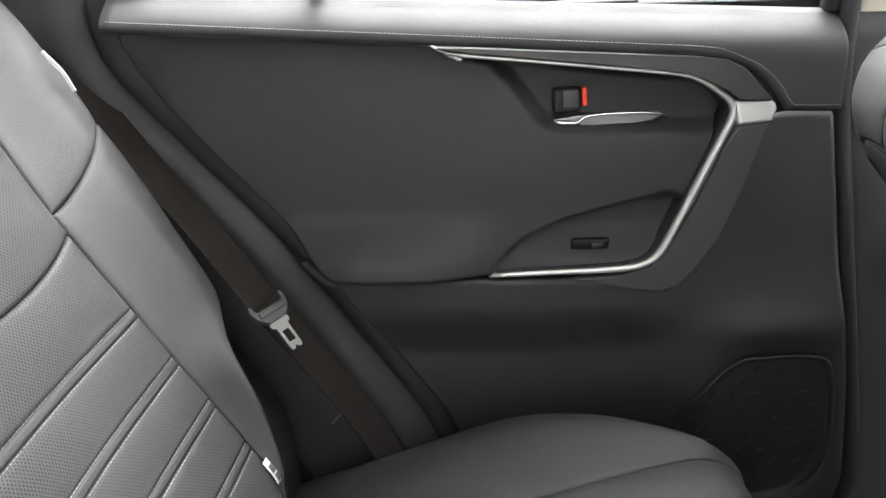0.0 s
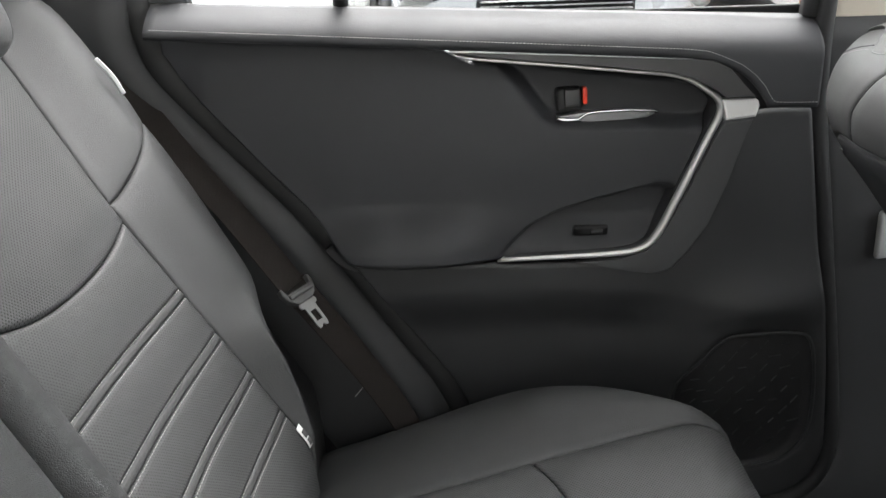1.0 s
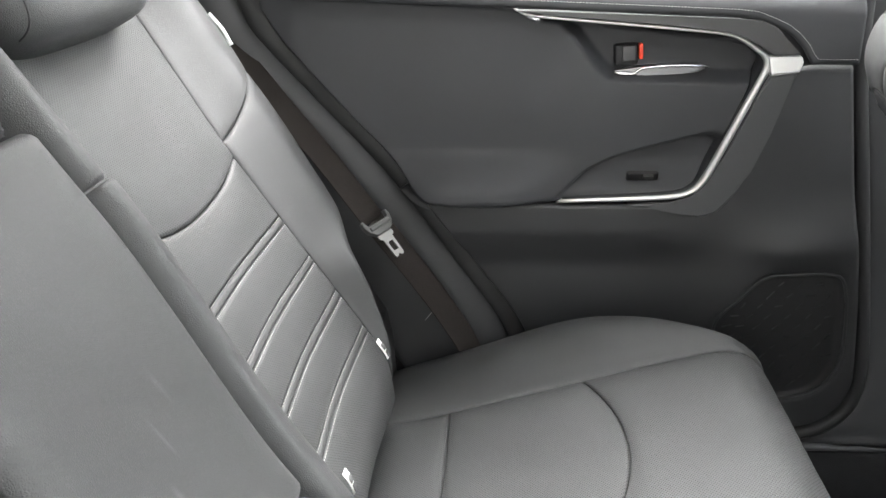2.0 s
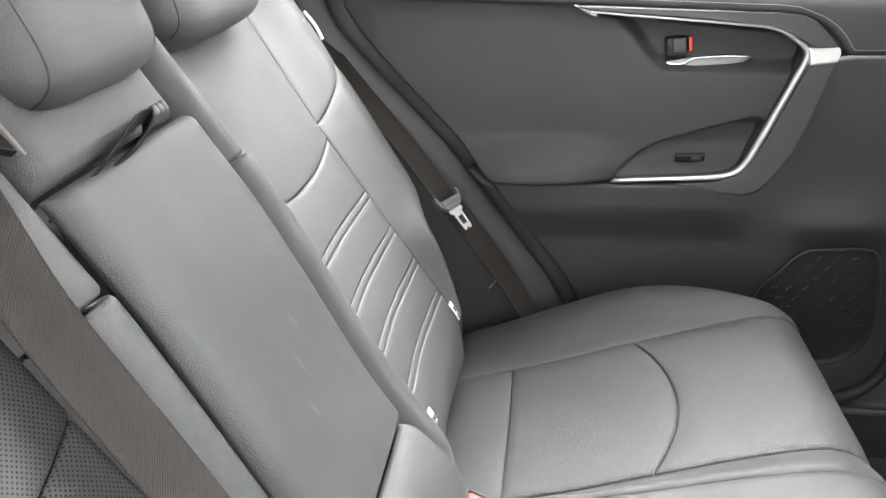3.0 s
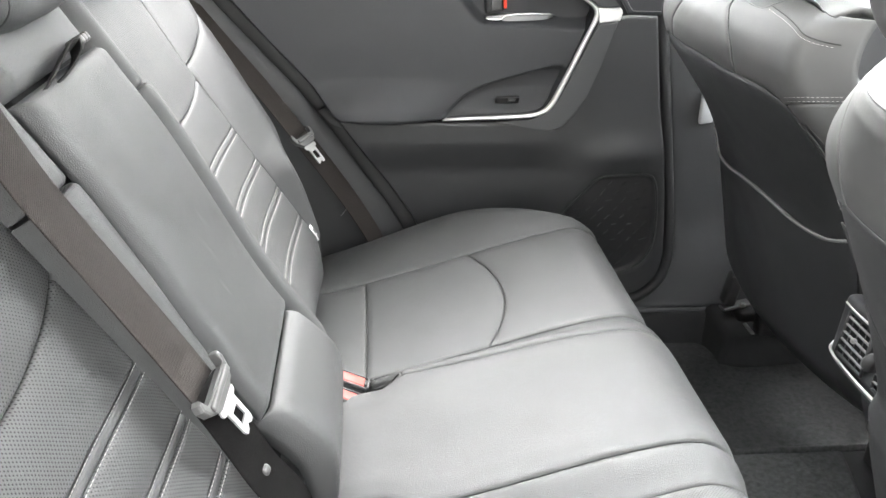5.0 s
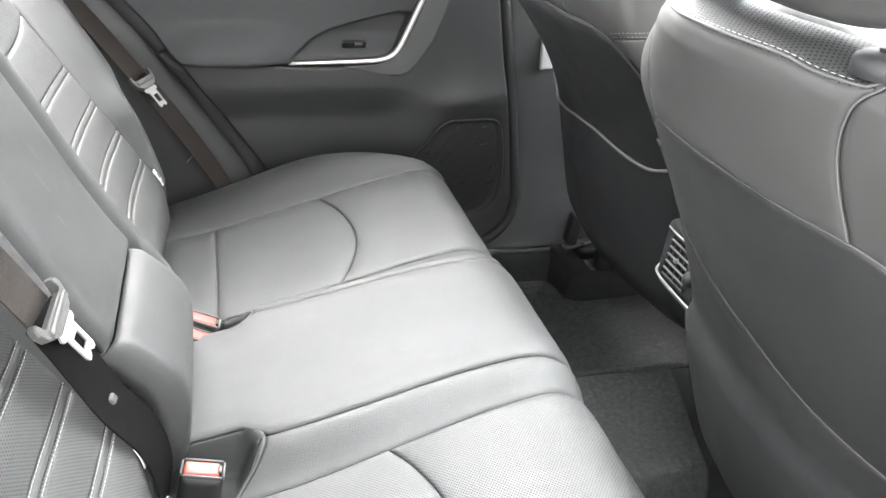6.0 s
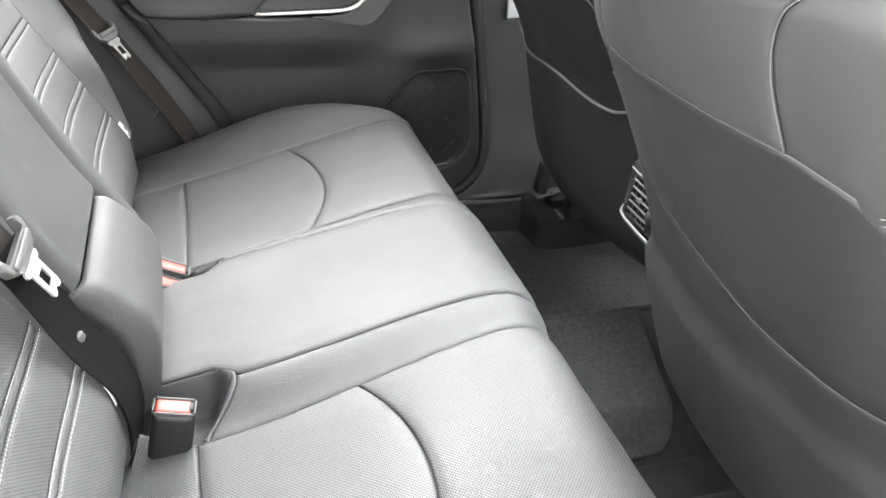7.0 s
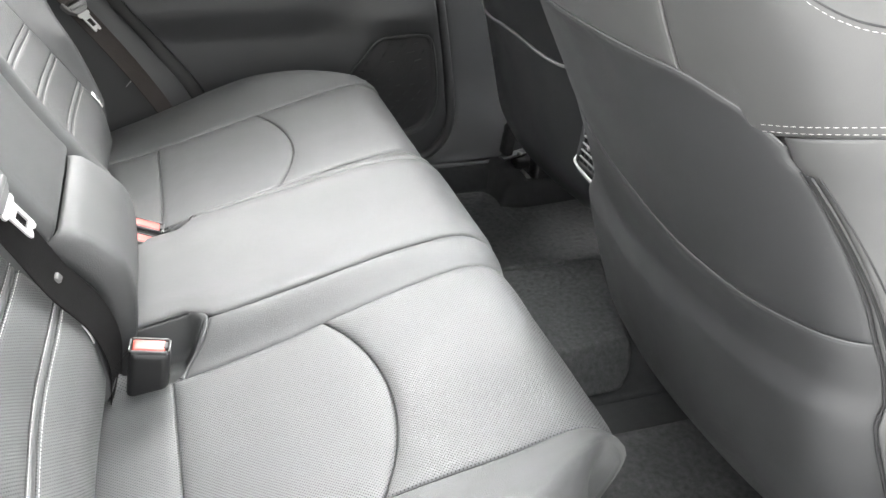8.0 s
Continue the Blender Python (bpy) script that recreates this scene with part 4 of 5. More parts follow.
outer = cr([(0.005, 0.756, 0), (0.017, 0.7515, 0), (0.040, 0.7475, 0), (0.152, 0.7355, 0), (0.251, 0.7240, 0), (0.289, 0.7190, 0), (0.312, 0.7115, 0), (0.332, 0.699, 0), (0.3485, 0.685, 0), (0.3505, 0.667, 0), (0.337, 0.634, 0), (0.303, 0.555, 0), (0.281, 0.507, 0), (0.262, 0.4880, 0), (0.230, 0.4805, 0), (0.156, 0.478, 0), (0.065, 0.4760, 0)], 4)
yoff = np.interp(np.linspace(0, 1, len(inner)), [0, 0.15, 0.5, 0.75, 1], [0.006, 0.0, 0.0, 0.0, 0.002])
part("silver_strip", trim_bar("silver_strip", [((a[0], a[1]), (b[0], b[1]), y) for a, b, y in zip(inner, outer, yoff)], 0.006, M_SATIN, 0.895), door, "satin silver trim strip")
part("strip_wall", surface_mesh("strip_wall", [[(a[0] + 0.001, y, a[1] + 0.0005) for y in (0.893, 0.91, 0.93, 0.952)] for a in inner[8:]], M_DOOR, 0.002, None, (-1, 0, 0.2)), door, "dark inner side of the trim")
cap = [(0.345, 0.6865), (0.386, 0.6865), (0.3905, 0.683), (0.392, 0.677), (0.387, 0.664), (0.350, 0.6605)]
part("strip_corner", prism("strip_corner", cap, lambda u, v, k: Vector((u, 0.897 - k - (0.6865 - v) * 0.25, v)), 0.010, M_SATIN, 0.003, 3), door, "satin silver corner cap")
grab = [(0.3505, 0.6585), (0.3855, 0.6615), (0.376, 0.635), (0.360, 0.580), (0.338, 0.523), (0.317, 0.487), (0.296, 0.463), (0.275, 0.456), (0.245, 0.461), (0.200, 0.4705), (0.170, 0.4750), (0.200, 0.4770), (0.230, 0.4795), (0.263, 0.487), (0.282, 0.506), (0.304, 0.555), (0.338, 0.634)]
part("grab_handle", prism("grab_handle", grab, lambda u, v, k: Vector((u, 0.905 - k, v)), 0.020, M_GRAB, 0.007, 4), door, "dark grey grab handle")

# door handle with its lock
handle = part("door_handle", prism("door_handle", [(0.146, 0.6575), (0.146, 0.6650), (0.160, 0.6655), (0.178, 0.6690), (0.230, 0.6695), (0.268, 0.6685), (0.2745, 0.6665), (0.262, 0.6595), (0.240, 0.6580), (0.190, 0.6565)], lambda u, v, k: Vector((u, 0.941 - k - 0.10 * (v - 0.657), v)), 0.020, M_LEVER, 0.003, 3), door, "brushed silver inner door handle")
part("lever_lip", tube("lever_lip", cr([(0.150, 0.918, 0.6590), (0.172, 0.917, 0.6605), (0.186, 0.9165, 0.6680), (0.225, 0.916, 0.6705), (0.262, 0.9165, 0.6695), (0.2745, 0.919, 0.6665)], 6), 0.0024, M_CHROME, 8, 0.7), handle, "bright lever lip")
part("lever_foot", tube("lever_foot", cr([(0.1465, 0.919, 0.6620), (0.156, 0.917, 0.6605), (0.176, 0.918, 0.6595)], 5), 0.0028, M_CHROME, 8), handle, "bright lever root")
part("lock_knob", box("lock_knob", (0.033, 0.020, 0.030), M_DARK, pose(0.1615, 0.932, 0.6855, 0, -3, 0), 0.005), handle, "black lock knob")
part("knob_face", box("knob_face", (0.020, 0.006, 0.022), M_GREY, pose(0.165, 0.921, 0.688, 0, -3, 0), 0.002), handle, "dark knob face")
part("lock_mark", box("lock_mark", (0.0055, 0.014, 0.021), M_LOCKRED, pose(0.1815, 0.927, 0.690, 0, -3, 0), 0.0012), handle, "red unlocked mark")
cup_floor = [(0.146, 0.666), (0.156, 0.6590), (0.25, 0.657), (0.312, 0.657), (0.322, 0.670), (0.318, 0.684), (0.300, 0.695), (0.270, 0.7005), (0.150, 0.7125), (0.110, 0.7135), (0.124, 0.688)]
part("handle_bezel", prism("handle_bezel", cup_floor, lambda u, v, k: Vector((u, 0.9465 - k, v)), 0.006, M_PIANO, 0.002, 2), handle, "glossy black recessed bezel")
sw = part("window_switch", box("window_switch", (0.046, 0.008, 0.015), M_DARK, pose(0.191, 0.9095, 0.513, 24, 0, 0), 0.003), door, "black window switch")
part("switch_key", box("switch_key", (0.015, 0.008, 0.007), M_GREY, pose(0.199, 0.905, 0.513, 24, 0, 0), 0.002), sw)

# speaker grille: a plate with a broken lattice of short ribs
def speaker_row(z):
    """Left and right edge of the speaker grille at height z."""
    xs_ = []
    for (ax, az), (bx, bz) in zip(SPEAKER, SPEAKER[1:] + SPEAKER[:1]):
        if (az > z) != (bz > z):
            xs_.append(ax + (bx - ax) * (z - az) / (bz - az))
    return min(xs_), max(xs_)


P = []
zs_ = [p[1] for p in SPEAKER]
for z in np.linspace(min(zs_) + 0.0008, max(zs_) - 0.0008, 60):
    x0, x1 = speaker_row(z)
    P.append([(rake(x, z), lower_y(x, z) - 0.0012 - 0.003 * math.sin(math.pi * u) ** 0.5, z) for u, x in ((u, x0 + (x1 - x0) * u) for u in np.linspace(0, 1, 24))])
gr = part("speaker_grille", surface_mesh("speaker_grille", P, M_GRILLE, 0.004, None, (0, -1, 0)), door, "black patterned speaker grille")
rng = random.Random(4)
vs, fs = [], []
for i in range(7):
    for j in range(14):
        cx, cz = 0.335 + i * 0.018 + (j % 2) * 0.009, 0.115 + j * 0.019
        if signed(cx, cz, SPEAKER) < 0.012:
            continue
        for ang in (48,) if rng.random() < 0.75 else (10,):
            a = radians(ang + rng.uniform(-8, 8))
            L = rng.uniform(0.005, 0.0085)
            dx, dz = math.cos(a) * L, math.sin(a) * L
            wx, wz = -math.sin(a) * 0.0009, math.cos(a) * 0.0009
            y = lower_y(cx, cz) - 0.0038
            b = len(vs)
            gx, cx = cx, rake(cx, cz)
            vs += [(cx - dx - wx, y, cz - dz - wz), (cx + dx - wx, y, cz + dz - wz), (cx + dx + wx, y, cz + dz + wz), (cx - dx + wx, y, cz - dz + wz),
                   (cx - dx, y - 0.0022, cz - dz), (cx + dx, y - 0.0022, cz + dz)]
            fs += [(b, b + 1, b + 5, b + 4), (b + 3, b + 4, b + 5, b + 2), (b, b + 4, b + 3), (b + 1, b + 2, b + 5)]
            cx = gx
tagged(part("grille_ribs", mesh("grille_ribs", vs, fs, M_PLASTIC, None, False), gr, "short raised ribs"), kind="stuff")
part("grille_rim", tube("grille_rim", [(rake(u, v), lower_y(u, v) - 0.002, v) for u, v in SPEAKER], 0.0025, M_PLASTIC, 10, 1.0, True), gr)
part("backing", box("backing", (1.08, 0.012, 0.76), M_DARK, pose(0.09, 0.985, 0.41), 0.003), door, "black inner backing")
# window
part("window_seal", tube("window_seal", [(x, 0.938, sill_top(x) - 0.004) for x in np.linspace(-0.40, 0.47, 12)], 0.0045, M_RUBBER, 8), door, "black window seal")
gl = part("window_pane", surface_mesh("window_pane", [[(x, 0.950 - (z - 0.8) * 0.22, z) for x in (-0.45, -0.1, 0.2, 0.50)] for z in (0.76, 0.95, 1.15, 1.27)], M_TINT, 0.004, None, (0, -1, 0)), door, "clear window glass")
gl.visible_shadow = False
gl.data.polygons.foreach_set("use_smooth", [False] * len(gl.data.polygons))
part("window_divider", tube("window_divider", [(-0.125, 0.940 - (z - 0.82) * 0.22, z) for z in np.linspace(0.80, 1.26, 8)], 0.010, M_RUBBER, 10), door, "black window divider")
part("window_frame", tube("window_frame", cr([(0.463, 0.935, 0.78), (0.462, 0.905, 0.95), (0.44, 0.86, 1.18), (0.38, 0.842, 1.25), (0.0, 0.835, 1.28), (-0.35, 0.842, 1.25), (-0.48, 0.87, 1.10), (-0.42, 0.93, 0.83)], 8), 0.016, M_RUBBER, 8), door, "black window frame")

# ---- body sides ----
# fixed trim between the rear backrest and the far door
def side_trim_mesh(side=1):
    P = []
    for z in np.linspace(0.0, 0.84, 40):
        xe = rear_edge(z) - 0.027
        xi = 0.043 - 0.62 * z - 0.10
        row = []
        for u in np.linspace(0, 1, 20):
            x = xi + (xe - xi) * u
            y = 0.900 + 0.022 * smooth(0.0, 1.0, u) + 0.010 * smooth(0.9, 1, u) - 0.010 * math.exp(-((u - 0.75) / 0.16) ** 2)
            row.append((x, y if side > 0 else 2 * CB - y, z))
        P.append(row)
    return surface_mesh("side_trim", P, M_PLASTIC, 0.015, None, (0.3 * side, -1 * side, 0))


solo("side_trim", side_trim_mesh(1), "black side trim panel between the backrest and the door", "trim panel", "side trims")
solo("side_trim", side_trim_mesh(-1), "black side trim panel between the backrest and the door opening", "trim panel", "side trims")
seal = thing("door_seal", "black rubber door seal along the door edge", "door seal", (-0.1, 0.92, 0.1))
zs = list(np.linspace(0.05, 0.785, 40))
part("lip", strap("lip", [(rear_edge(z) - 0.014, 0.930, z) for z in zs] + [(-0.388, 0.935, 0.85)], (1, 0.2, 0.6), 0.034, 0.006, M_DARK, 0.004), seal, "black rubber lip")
part("trim_edge", tube("trim_edge", [(rear_edge(z) - 0.0265, 0.9285, z) for z in zs], 0.0013, M_GREY, 6), seal, "thin grey edge")
bp = thing("pillar_1", "black and beige pillar between the doors", "pillar", (0.53, 0.95, 0), kind="structure")


def seal_x(z):
    """The door opening's front edge: raked above, rounded into the sill below."""
    return float(np.interp(z, [0.050, 0.056, 0.064, 0.078, 0.106, 0.140, 0.180], [0.36, 0.43, 0.475, 0.512, 0.543, 0.556, 0.558])) if z < 0.18 else 0.480 + 0.16 * (0.67 - z)


P = [[(seal_x(z) + (1.06 - seal_x(z)) * u, 0.935 - 0.022 * smooth(0.26, 0.055, z) + 0.006 * (1 - smooth(0.0, 0.05, u)) - 0.012 * smooth(0.10, 0.35, u), z) for u in np.linspace(0, 1, 24)] for z in np.concatenate([np.linspace(0.050, 0.20, 22), np.linspace(0.22, 0.775, 20)])]
part("lower_trim", surface_mesh("lower_trim", P, M_PLASTIC, 0.03, None, (0, -1, 0)), bp, "black plastic lower trim")
part("upper_trim", box("upper_trim", (0.12, 0.08, 0.62), M_BEIGE, pose(0.545, 0.945, 1.055, 8, 0, 0), 0.02), bp, "beige cloth upper trim")
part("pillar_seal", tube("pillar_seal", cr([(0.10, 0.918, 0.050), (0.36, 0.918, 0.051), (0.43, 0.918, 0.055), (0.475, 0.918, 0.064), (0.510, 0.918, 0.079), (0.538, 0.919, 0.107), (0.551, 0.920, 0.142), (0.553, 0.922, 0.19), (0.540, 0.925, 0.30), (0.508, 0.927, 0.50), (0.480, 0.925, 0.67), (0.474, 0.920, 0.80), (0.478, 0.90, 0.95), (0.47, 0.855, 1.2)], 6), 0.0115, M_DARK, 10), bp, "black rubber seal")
# small tapered pale block, added on the pillar beside the far front seat
part("pale_pillar_patch", box("pale_pillar_patch", (0.030, 0.012, 0.068), M_PALE_PATCH, pose(0.590, 0.925, 0.490, 0, -8, 0), 0.005, 3, (0.45, 1.0)), bp, "small pale grey patch added on the pillar")
cp = thing("pillar_2", "black and beige rear pillar behind the door", "pillar", (-0.5, 0.92, 0.7), kind="structure")
part("lower_trim", box("lower_trim", (0.38, 0.05, 0.16), M_PLASTIC, pose(-0.51, 0.962, 0.79, 0, 0, 0), 0.02), cp, "black plastic lower trim")
part("upper_trim", box("upper_trim", (0.32, 0.06, 0.40), M_BEIGE, pose(-0.55, 0.905, 1.062, 8, 0, 0), 0.02), cp, "beige cloth upper trim")

# ---- floor ----
solo("floor", box("floor", (3.0, 1.62, 0.05), M_CARPET, pose(0.35, CB, -0.026), 0.004), "black carpeted car floor", "floor", kind="structure")
# raised tunnel and the mat over it
def hump(y):
    return 0.062 * (smooth(0.435, 0.405, y) if y > 0.278 else smooth(0.105, 0.150, y))


P = [[(x, y, 0.001 + hump(y)) for y in np.linspace(0.09, 0.46, 40)] for x in np.linspace(0.25, 1.0, 12)]
solo("tunnel", surface_mesh("tunnel", P, M_CARPET, 0.02, None, (0, 0, 1)), "black carpeted tunnel along the floor", "tunnel", kind="structure")


def pile_mat(x0, x1, y0, y1, base, n, rnd=0.03):
    """A thick carpet mat: bound edges, a tufted top, gently wavy. y1 may change with x."""
    f1 = y1 if callable(y1) else (lambda x: y1)
    x_end = x1
    P = []
    for i in range(n + 1):
        u = i / n
        row = []
        for j in range(n + 1):
            v = j / n
            if callable(x_end):
                x1 = x_end(y0 + (y1 - y0) * v)
            x = x0 + (x1 - x0) * u
            top = f1(x)
            y = y0 + (top - y0) * v
            cx = min(max(x, x0 + rnd), x1 - rnd)
            cy = min(max(y, y0 + rnd), top - rnd)
            d = math.hypot(x - cx, y - cy)
            if d > rnd:
                x, y = cx + (x - cx) * rnd / d, cy + (y - cy) * rnd / d
            e = min(u * (x1 - x0), (1 - u) * (x1 - x0), v * (top - y0), (1 - v) * (top - y0))
            z = base(y) + 0.0085 * smooth(0.0, 0.007, e) + 0.0022 * noise.noise(Vector((x * 7, y * 7, 2)))
            z += (0.0022 * noise.noise(Vector((x * 110, y * 110, 5))) + 0.0014 * noise.noise(Vector((x * 300, y * 300, 1)))) * smooth(0.006, 0.012, e)
            row.append((x, y, z))
        P.append(row)
    return surface_mesh("floor_mat", P, M_MAT, 0.004, None, (0, 0, 1))


far_edge = curve((0.2, 0.826), (0.55, 0.827), (0.595, 0.826), (0.613, 0.815), (0.622, 0.785), (0.632, 0.745), (0.650, 0.730), (0.70, 0.729), (0.90, 0.745))
solo("floor_mat", pile_mat(0.33, lambda y: 0.682 - 0.28 * (0.394 - y), 0.108, 0.392, lambda y: 0.006 + hump(y), 120), "grey tufted carpet mat over the raised tunnel", "floor mat", "floor mats")
solo("floor_mat", pile_mat(0.30, 0.84, 0.396, far_edge, lambda y: 0.002 + hump(y), 120, 0.01), "dark grey carpet mat in the far footwell", "floor mat", "floor mats")
solo("floor_mat", pile_mat(0.30, 0.70, -0.45, 0.020, lambda y: 0.003, 110), "dark grey carpet mat in the near footwell", "floor mat", "floor mats")
sill_section = cr([(0.900, 0.020, 0), (0.899, 0.040, 0), (0.902, 0.0475, 0), (0.912, 0.0500, 0), (0.930, 0.0510, 0), (0.960, 0.053, 0), (1.02, 0.055, 0)], 4)
P = [[(x, q[0], q[1]) for q in sill_section] for x in np.linspace(-0.2, 1.3, 30)]
solo("door_sill", surface_mesh("door_sill", P, M_PLASTIC, 0.02, None, (0, -0.2, 1)), "black plastic door sill", "door sill", kind="structure")
solo("door_sill", box("door_sill", (1.3, 0.12, 0.075), M_PLASTIC, pose(0.30, 2 * CB - 0.905, 0.03), 0.02), "black plastic door sill", "door sill", kind="structure")
P = [[(x, 0.815 + 0.084 * v, 0.001 + 0.040 * smooth(0.15, 0.95, v) + 0.0012 * noise.noise(Vector((x * 40, v * 6, 4)))) for v in np.linspace(0, 1, 14)] for x in np.linspace(-0.1, 1.0, 40)]
solo("carpet_edge", surface_mesh("carpet_edge", P, M_CARPET, 0.004, None, (0, -0.3, 1)), "black carpet turned up against the door sill", "carpet", kind="structure")

P = []
for x in np.linspace(0.612, 1.0, 40):
    row = []
    for y in np.linspace(0.715, 0.925, 30):
        e = min(smooth(0.612, 0.645, x - 0.10 * max(0.0, y - 0.76)), smooth(0.722, 0.765, y))
        row.append((x, y, 0.001 + 0.054 * e + 0.0015 * noise.noise(Vector((x * 40, y * 40, 9)))))
    P.append(row)
solo("carpet_rise", surface_mesh("carpet_rise", P, M_CARPET, 0.004, None, (0, 0, 1)), "black carpeted rise under the far front seat", "carpet", kind="structure")

# ---- front seats ----
FY = -0.165


def front_seat(dx, dy, label):
    """A front seat seen from behind: curved backrest of sewn panels, pocket, base, rails, headrest posts."""
    seat = thing("front_seat", label, "car seat", (0.75 + dx, FY + dy, 0.0), "front seats")
    far = dy > 0.3
    W = curve((0.02, 0.215), (0.15, 0.235), (0.4, 0.262), (0.6, 0.268), (0.72, 0.258), (0.80, 0.236), (0.86, 0.19))

    far_x = curve((0.14, 0.720), (0.16, 0.688), (0.18, 0.660), (0.205, 0.638), (0.247, 0.619), (0.356, 0.594), (0.46, 0.569), (0.507, 0.550), (0.566, 0.515), (0.6475, 0.453), (0.675, 0.439), (0.70, 0.433), (0.72, 0.434), (0.74, 0.440), (0.76, 0.453), (0.78, 0.475), (0.80, 0.50), (0.83, 0.55))
    z_lo = 0.03 if not far else 0.15

    belly = curve((0.03, 0.021), (0.10, 0.0), (0.15, -0.019), (0.20, -0.0375), (0.25, -0.049), (0.30, -0.045), (0.36, -0.034), (0.42, -0.020), (0.49, 0.0), (0.9, 0.0))

    def back(d, z, h=0.0):
        w = W(z)
        k = 0.7 + 0.9 * smooth(0.4, 0.66, z)
        q = min(abs(d) / w, 1.0)
        x = 0.648 - 0.53 * z + k * d * d + 0.075 * max(0, (q - 0.72) / 0.28) ** 3
        if z > 0.785:
            x += 0.35 * (z - 0.785)
        if d > 0:       # the inboard shoulder is fuller and rolls over sooner
            x += 8.0 * max(0.0, z - 0.69) ** 2 * (d / 0.2) ** 1.5 - 0.018 * (d / 0.2) ** 2 * smooth(0.42, 0.66, z)
        x += 0.9 * max(0.0, z - 0.72) ** 2
        x += belly(z)
        if far:    # the far seat stands further forward, with a full pocket that turns under above the rails
            x = far_x(z) - dx + 0.62 * (d * d - 0.046) + 0.06 * max(0, (q - 0.86) / 0.14) ** 3
        return Vector((x + dx - h * 0.88, FY + dy + d, z - h * 0.1))

    seam_near = curve((0.0, 0.698), (0.04, 0.697), (0.08, 0.694), (0.121, 0.690), (0.145, 0.682), (0.166, 0.672), (0.184, 0.655))
    edge = curve((0.0, 0.222), (0.15, 0.236), (0.3, 0.243), (0.40, 0.242), (0.472, 0.238), (0.497, 0.234), (0.538, 0.227), (0.575, 0.217), (0.609, 0.205), (0.637, 0.193), (0.66, 0.184), (0.80, 0.184))
    inner = curve((0.64, 0.1185), (0.67, 0.1185), (0.70, 0.1187), (0.725, 0.1192), (0.747, 0.121), (0.765, 0.125), (0.78, 0.131), (0.791, 0.138), (0.80, 0.147), (0.83, 0.165))
    top_near = curve((0.0, 0.803), (0.057, 0.802), (0.089, 0.801), (0.11, 0.7975), (0.135, 0.7965), (0.142, 0.799), (0.149, 0.804), (0.159, 0.810), (0.17, 0.815), (0.19, 0.817), (0.215, 0.812), (0.24, 0.80))
    drop = 0.036 if far else 0.0

    def top_z(d):
        return top_near(d) - drop

    if far:
        edge = curve((0.0, 0.222), (0.15, 0.236), (0.5, 0.240), (0.584, 0.238), (0.616, 0.236), (0.632, 0.231), (0.645, 0.226), (0.66, 0.220), (0.80, 0.220))
        inner = curve((0.60, 0.130), (0.66, 0.124), (0.70, 0.115), (0.712, 0.108), (0.74, 0.082), (0.756, 0.066), (0.80, 0.055))
        seam_far = curve((0.0, 0.676), (0.10, 0.672), (0.15, 0.671), (0.18, 0.668), (0.205, 0.661), (0.22, 0.654))

    def seamA(d):
        return seam_far(min(d, 0.22)) if far else seam_near(min(d, 0.184))

    if not far:
        seamB = curve((-0.235, 0.501), (-0.22, 0.497), (-0.178, 0.491), (-0.124, 0.489), (-0.045, 0.502), (0.034, 0.530), (0.15, 0.555), (0.235, 0.56))
    else:
        seamB = curve((-0.235, 0.475), (-0.22, 0.468), (-0.19, 0.456), (-0.162, 0.452), (-0.112, 0.454), (-0.034, 0.463), (0.04, 0.461), (0.09, 0.454), (0.15, 0.446), (0.200, 0.440), (0.212, 0.446), (0.222, 0.462), (0.235, 0.485))

    def by_edge(z, u, h=0.0):
        return back(u * edge(z) / 0.22, z, h)

    def top_line(u):
        return seamA(abs(u) if far else abs(u) * 0.184 / 0.22)

    def pocket(u):
        return seamB(u * 0.235 / 0.22)

    # same vinyl on both seats; the near one's colour is darkened as shade
    part("lower_back", panel("lower_back", by_edge, z_lo, pocket, -0.22, 0.22, M_SHELL if far else M_SCUFFED_SHADED, 34, 44, depth=0.003, r=0.004, puff=0.002), seat, "black vinyl pocket panel")
    part("upper_back", panel("upper_back", by_edge, pocket, top_line, -0.22, 0.22, M_SHELL if far else M_SCUFFED_SHADED, 26, 44, depth=0.003, r=0.005, puff=0.002), seat, "black vinyl back panel")
    part("shoulder_panel", panel("shoulder_panel", lambda z, d, h=0.0: back(d * inner(z) / 0.122, z, h), lambda d: seamA(abs(d)), lambda d: top_z(abs(d) * 1.2) - 0.001, -0.122, 0.122, M_FRONT, 30, 40, depth=0.003, r=0.005, puff=0.002), seat, "black leather shoulder panel")
    for sgn in (-1, 1):
        split0 = curve((0.11, 0.640), (0.16, 0.656), (0.191, 0.665), (0.232, 0.678), (0.30, 0.695))

        def split(d):
            return split0(d) - (0.016 if far else 0.0)

        def upper_side(z, d, h=0.0, sgn=sgn):
            inn = inner(z)
            q = (d - 0.122) / 0.138
            return back(sgn * (inn + (W(z) - inn) * q), z, h)

        def lower_side(z, w, h=0.0, sgn=sgn):
            return back(sgn * (edge(z) + (W(z) - edge(z)) * w / 0.03), z, h)

        part("side_panel", panel("side_panel", upper_side, lambda d: max(split(d), seamA(d) if d < (0.21 if far else 0.165) else 0.0), lambda d: top_z(0.147 + 0.089 * (d - 0.122) / 0.138) - 0.001, 0.122, 0.26, M_FRONT, 30, 28, depth=0.003, r=0.005, puff=0.002), seat, "black leather upper side panel")
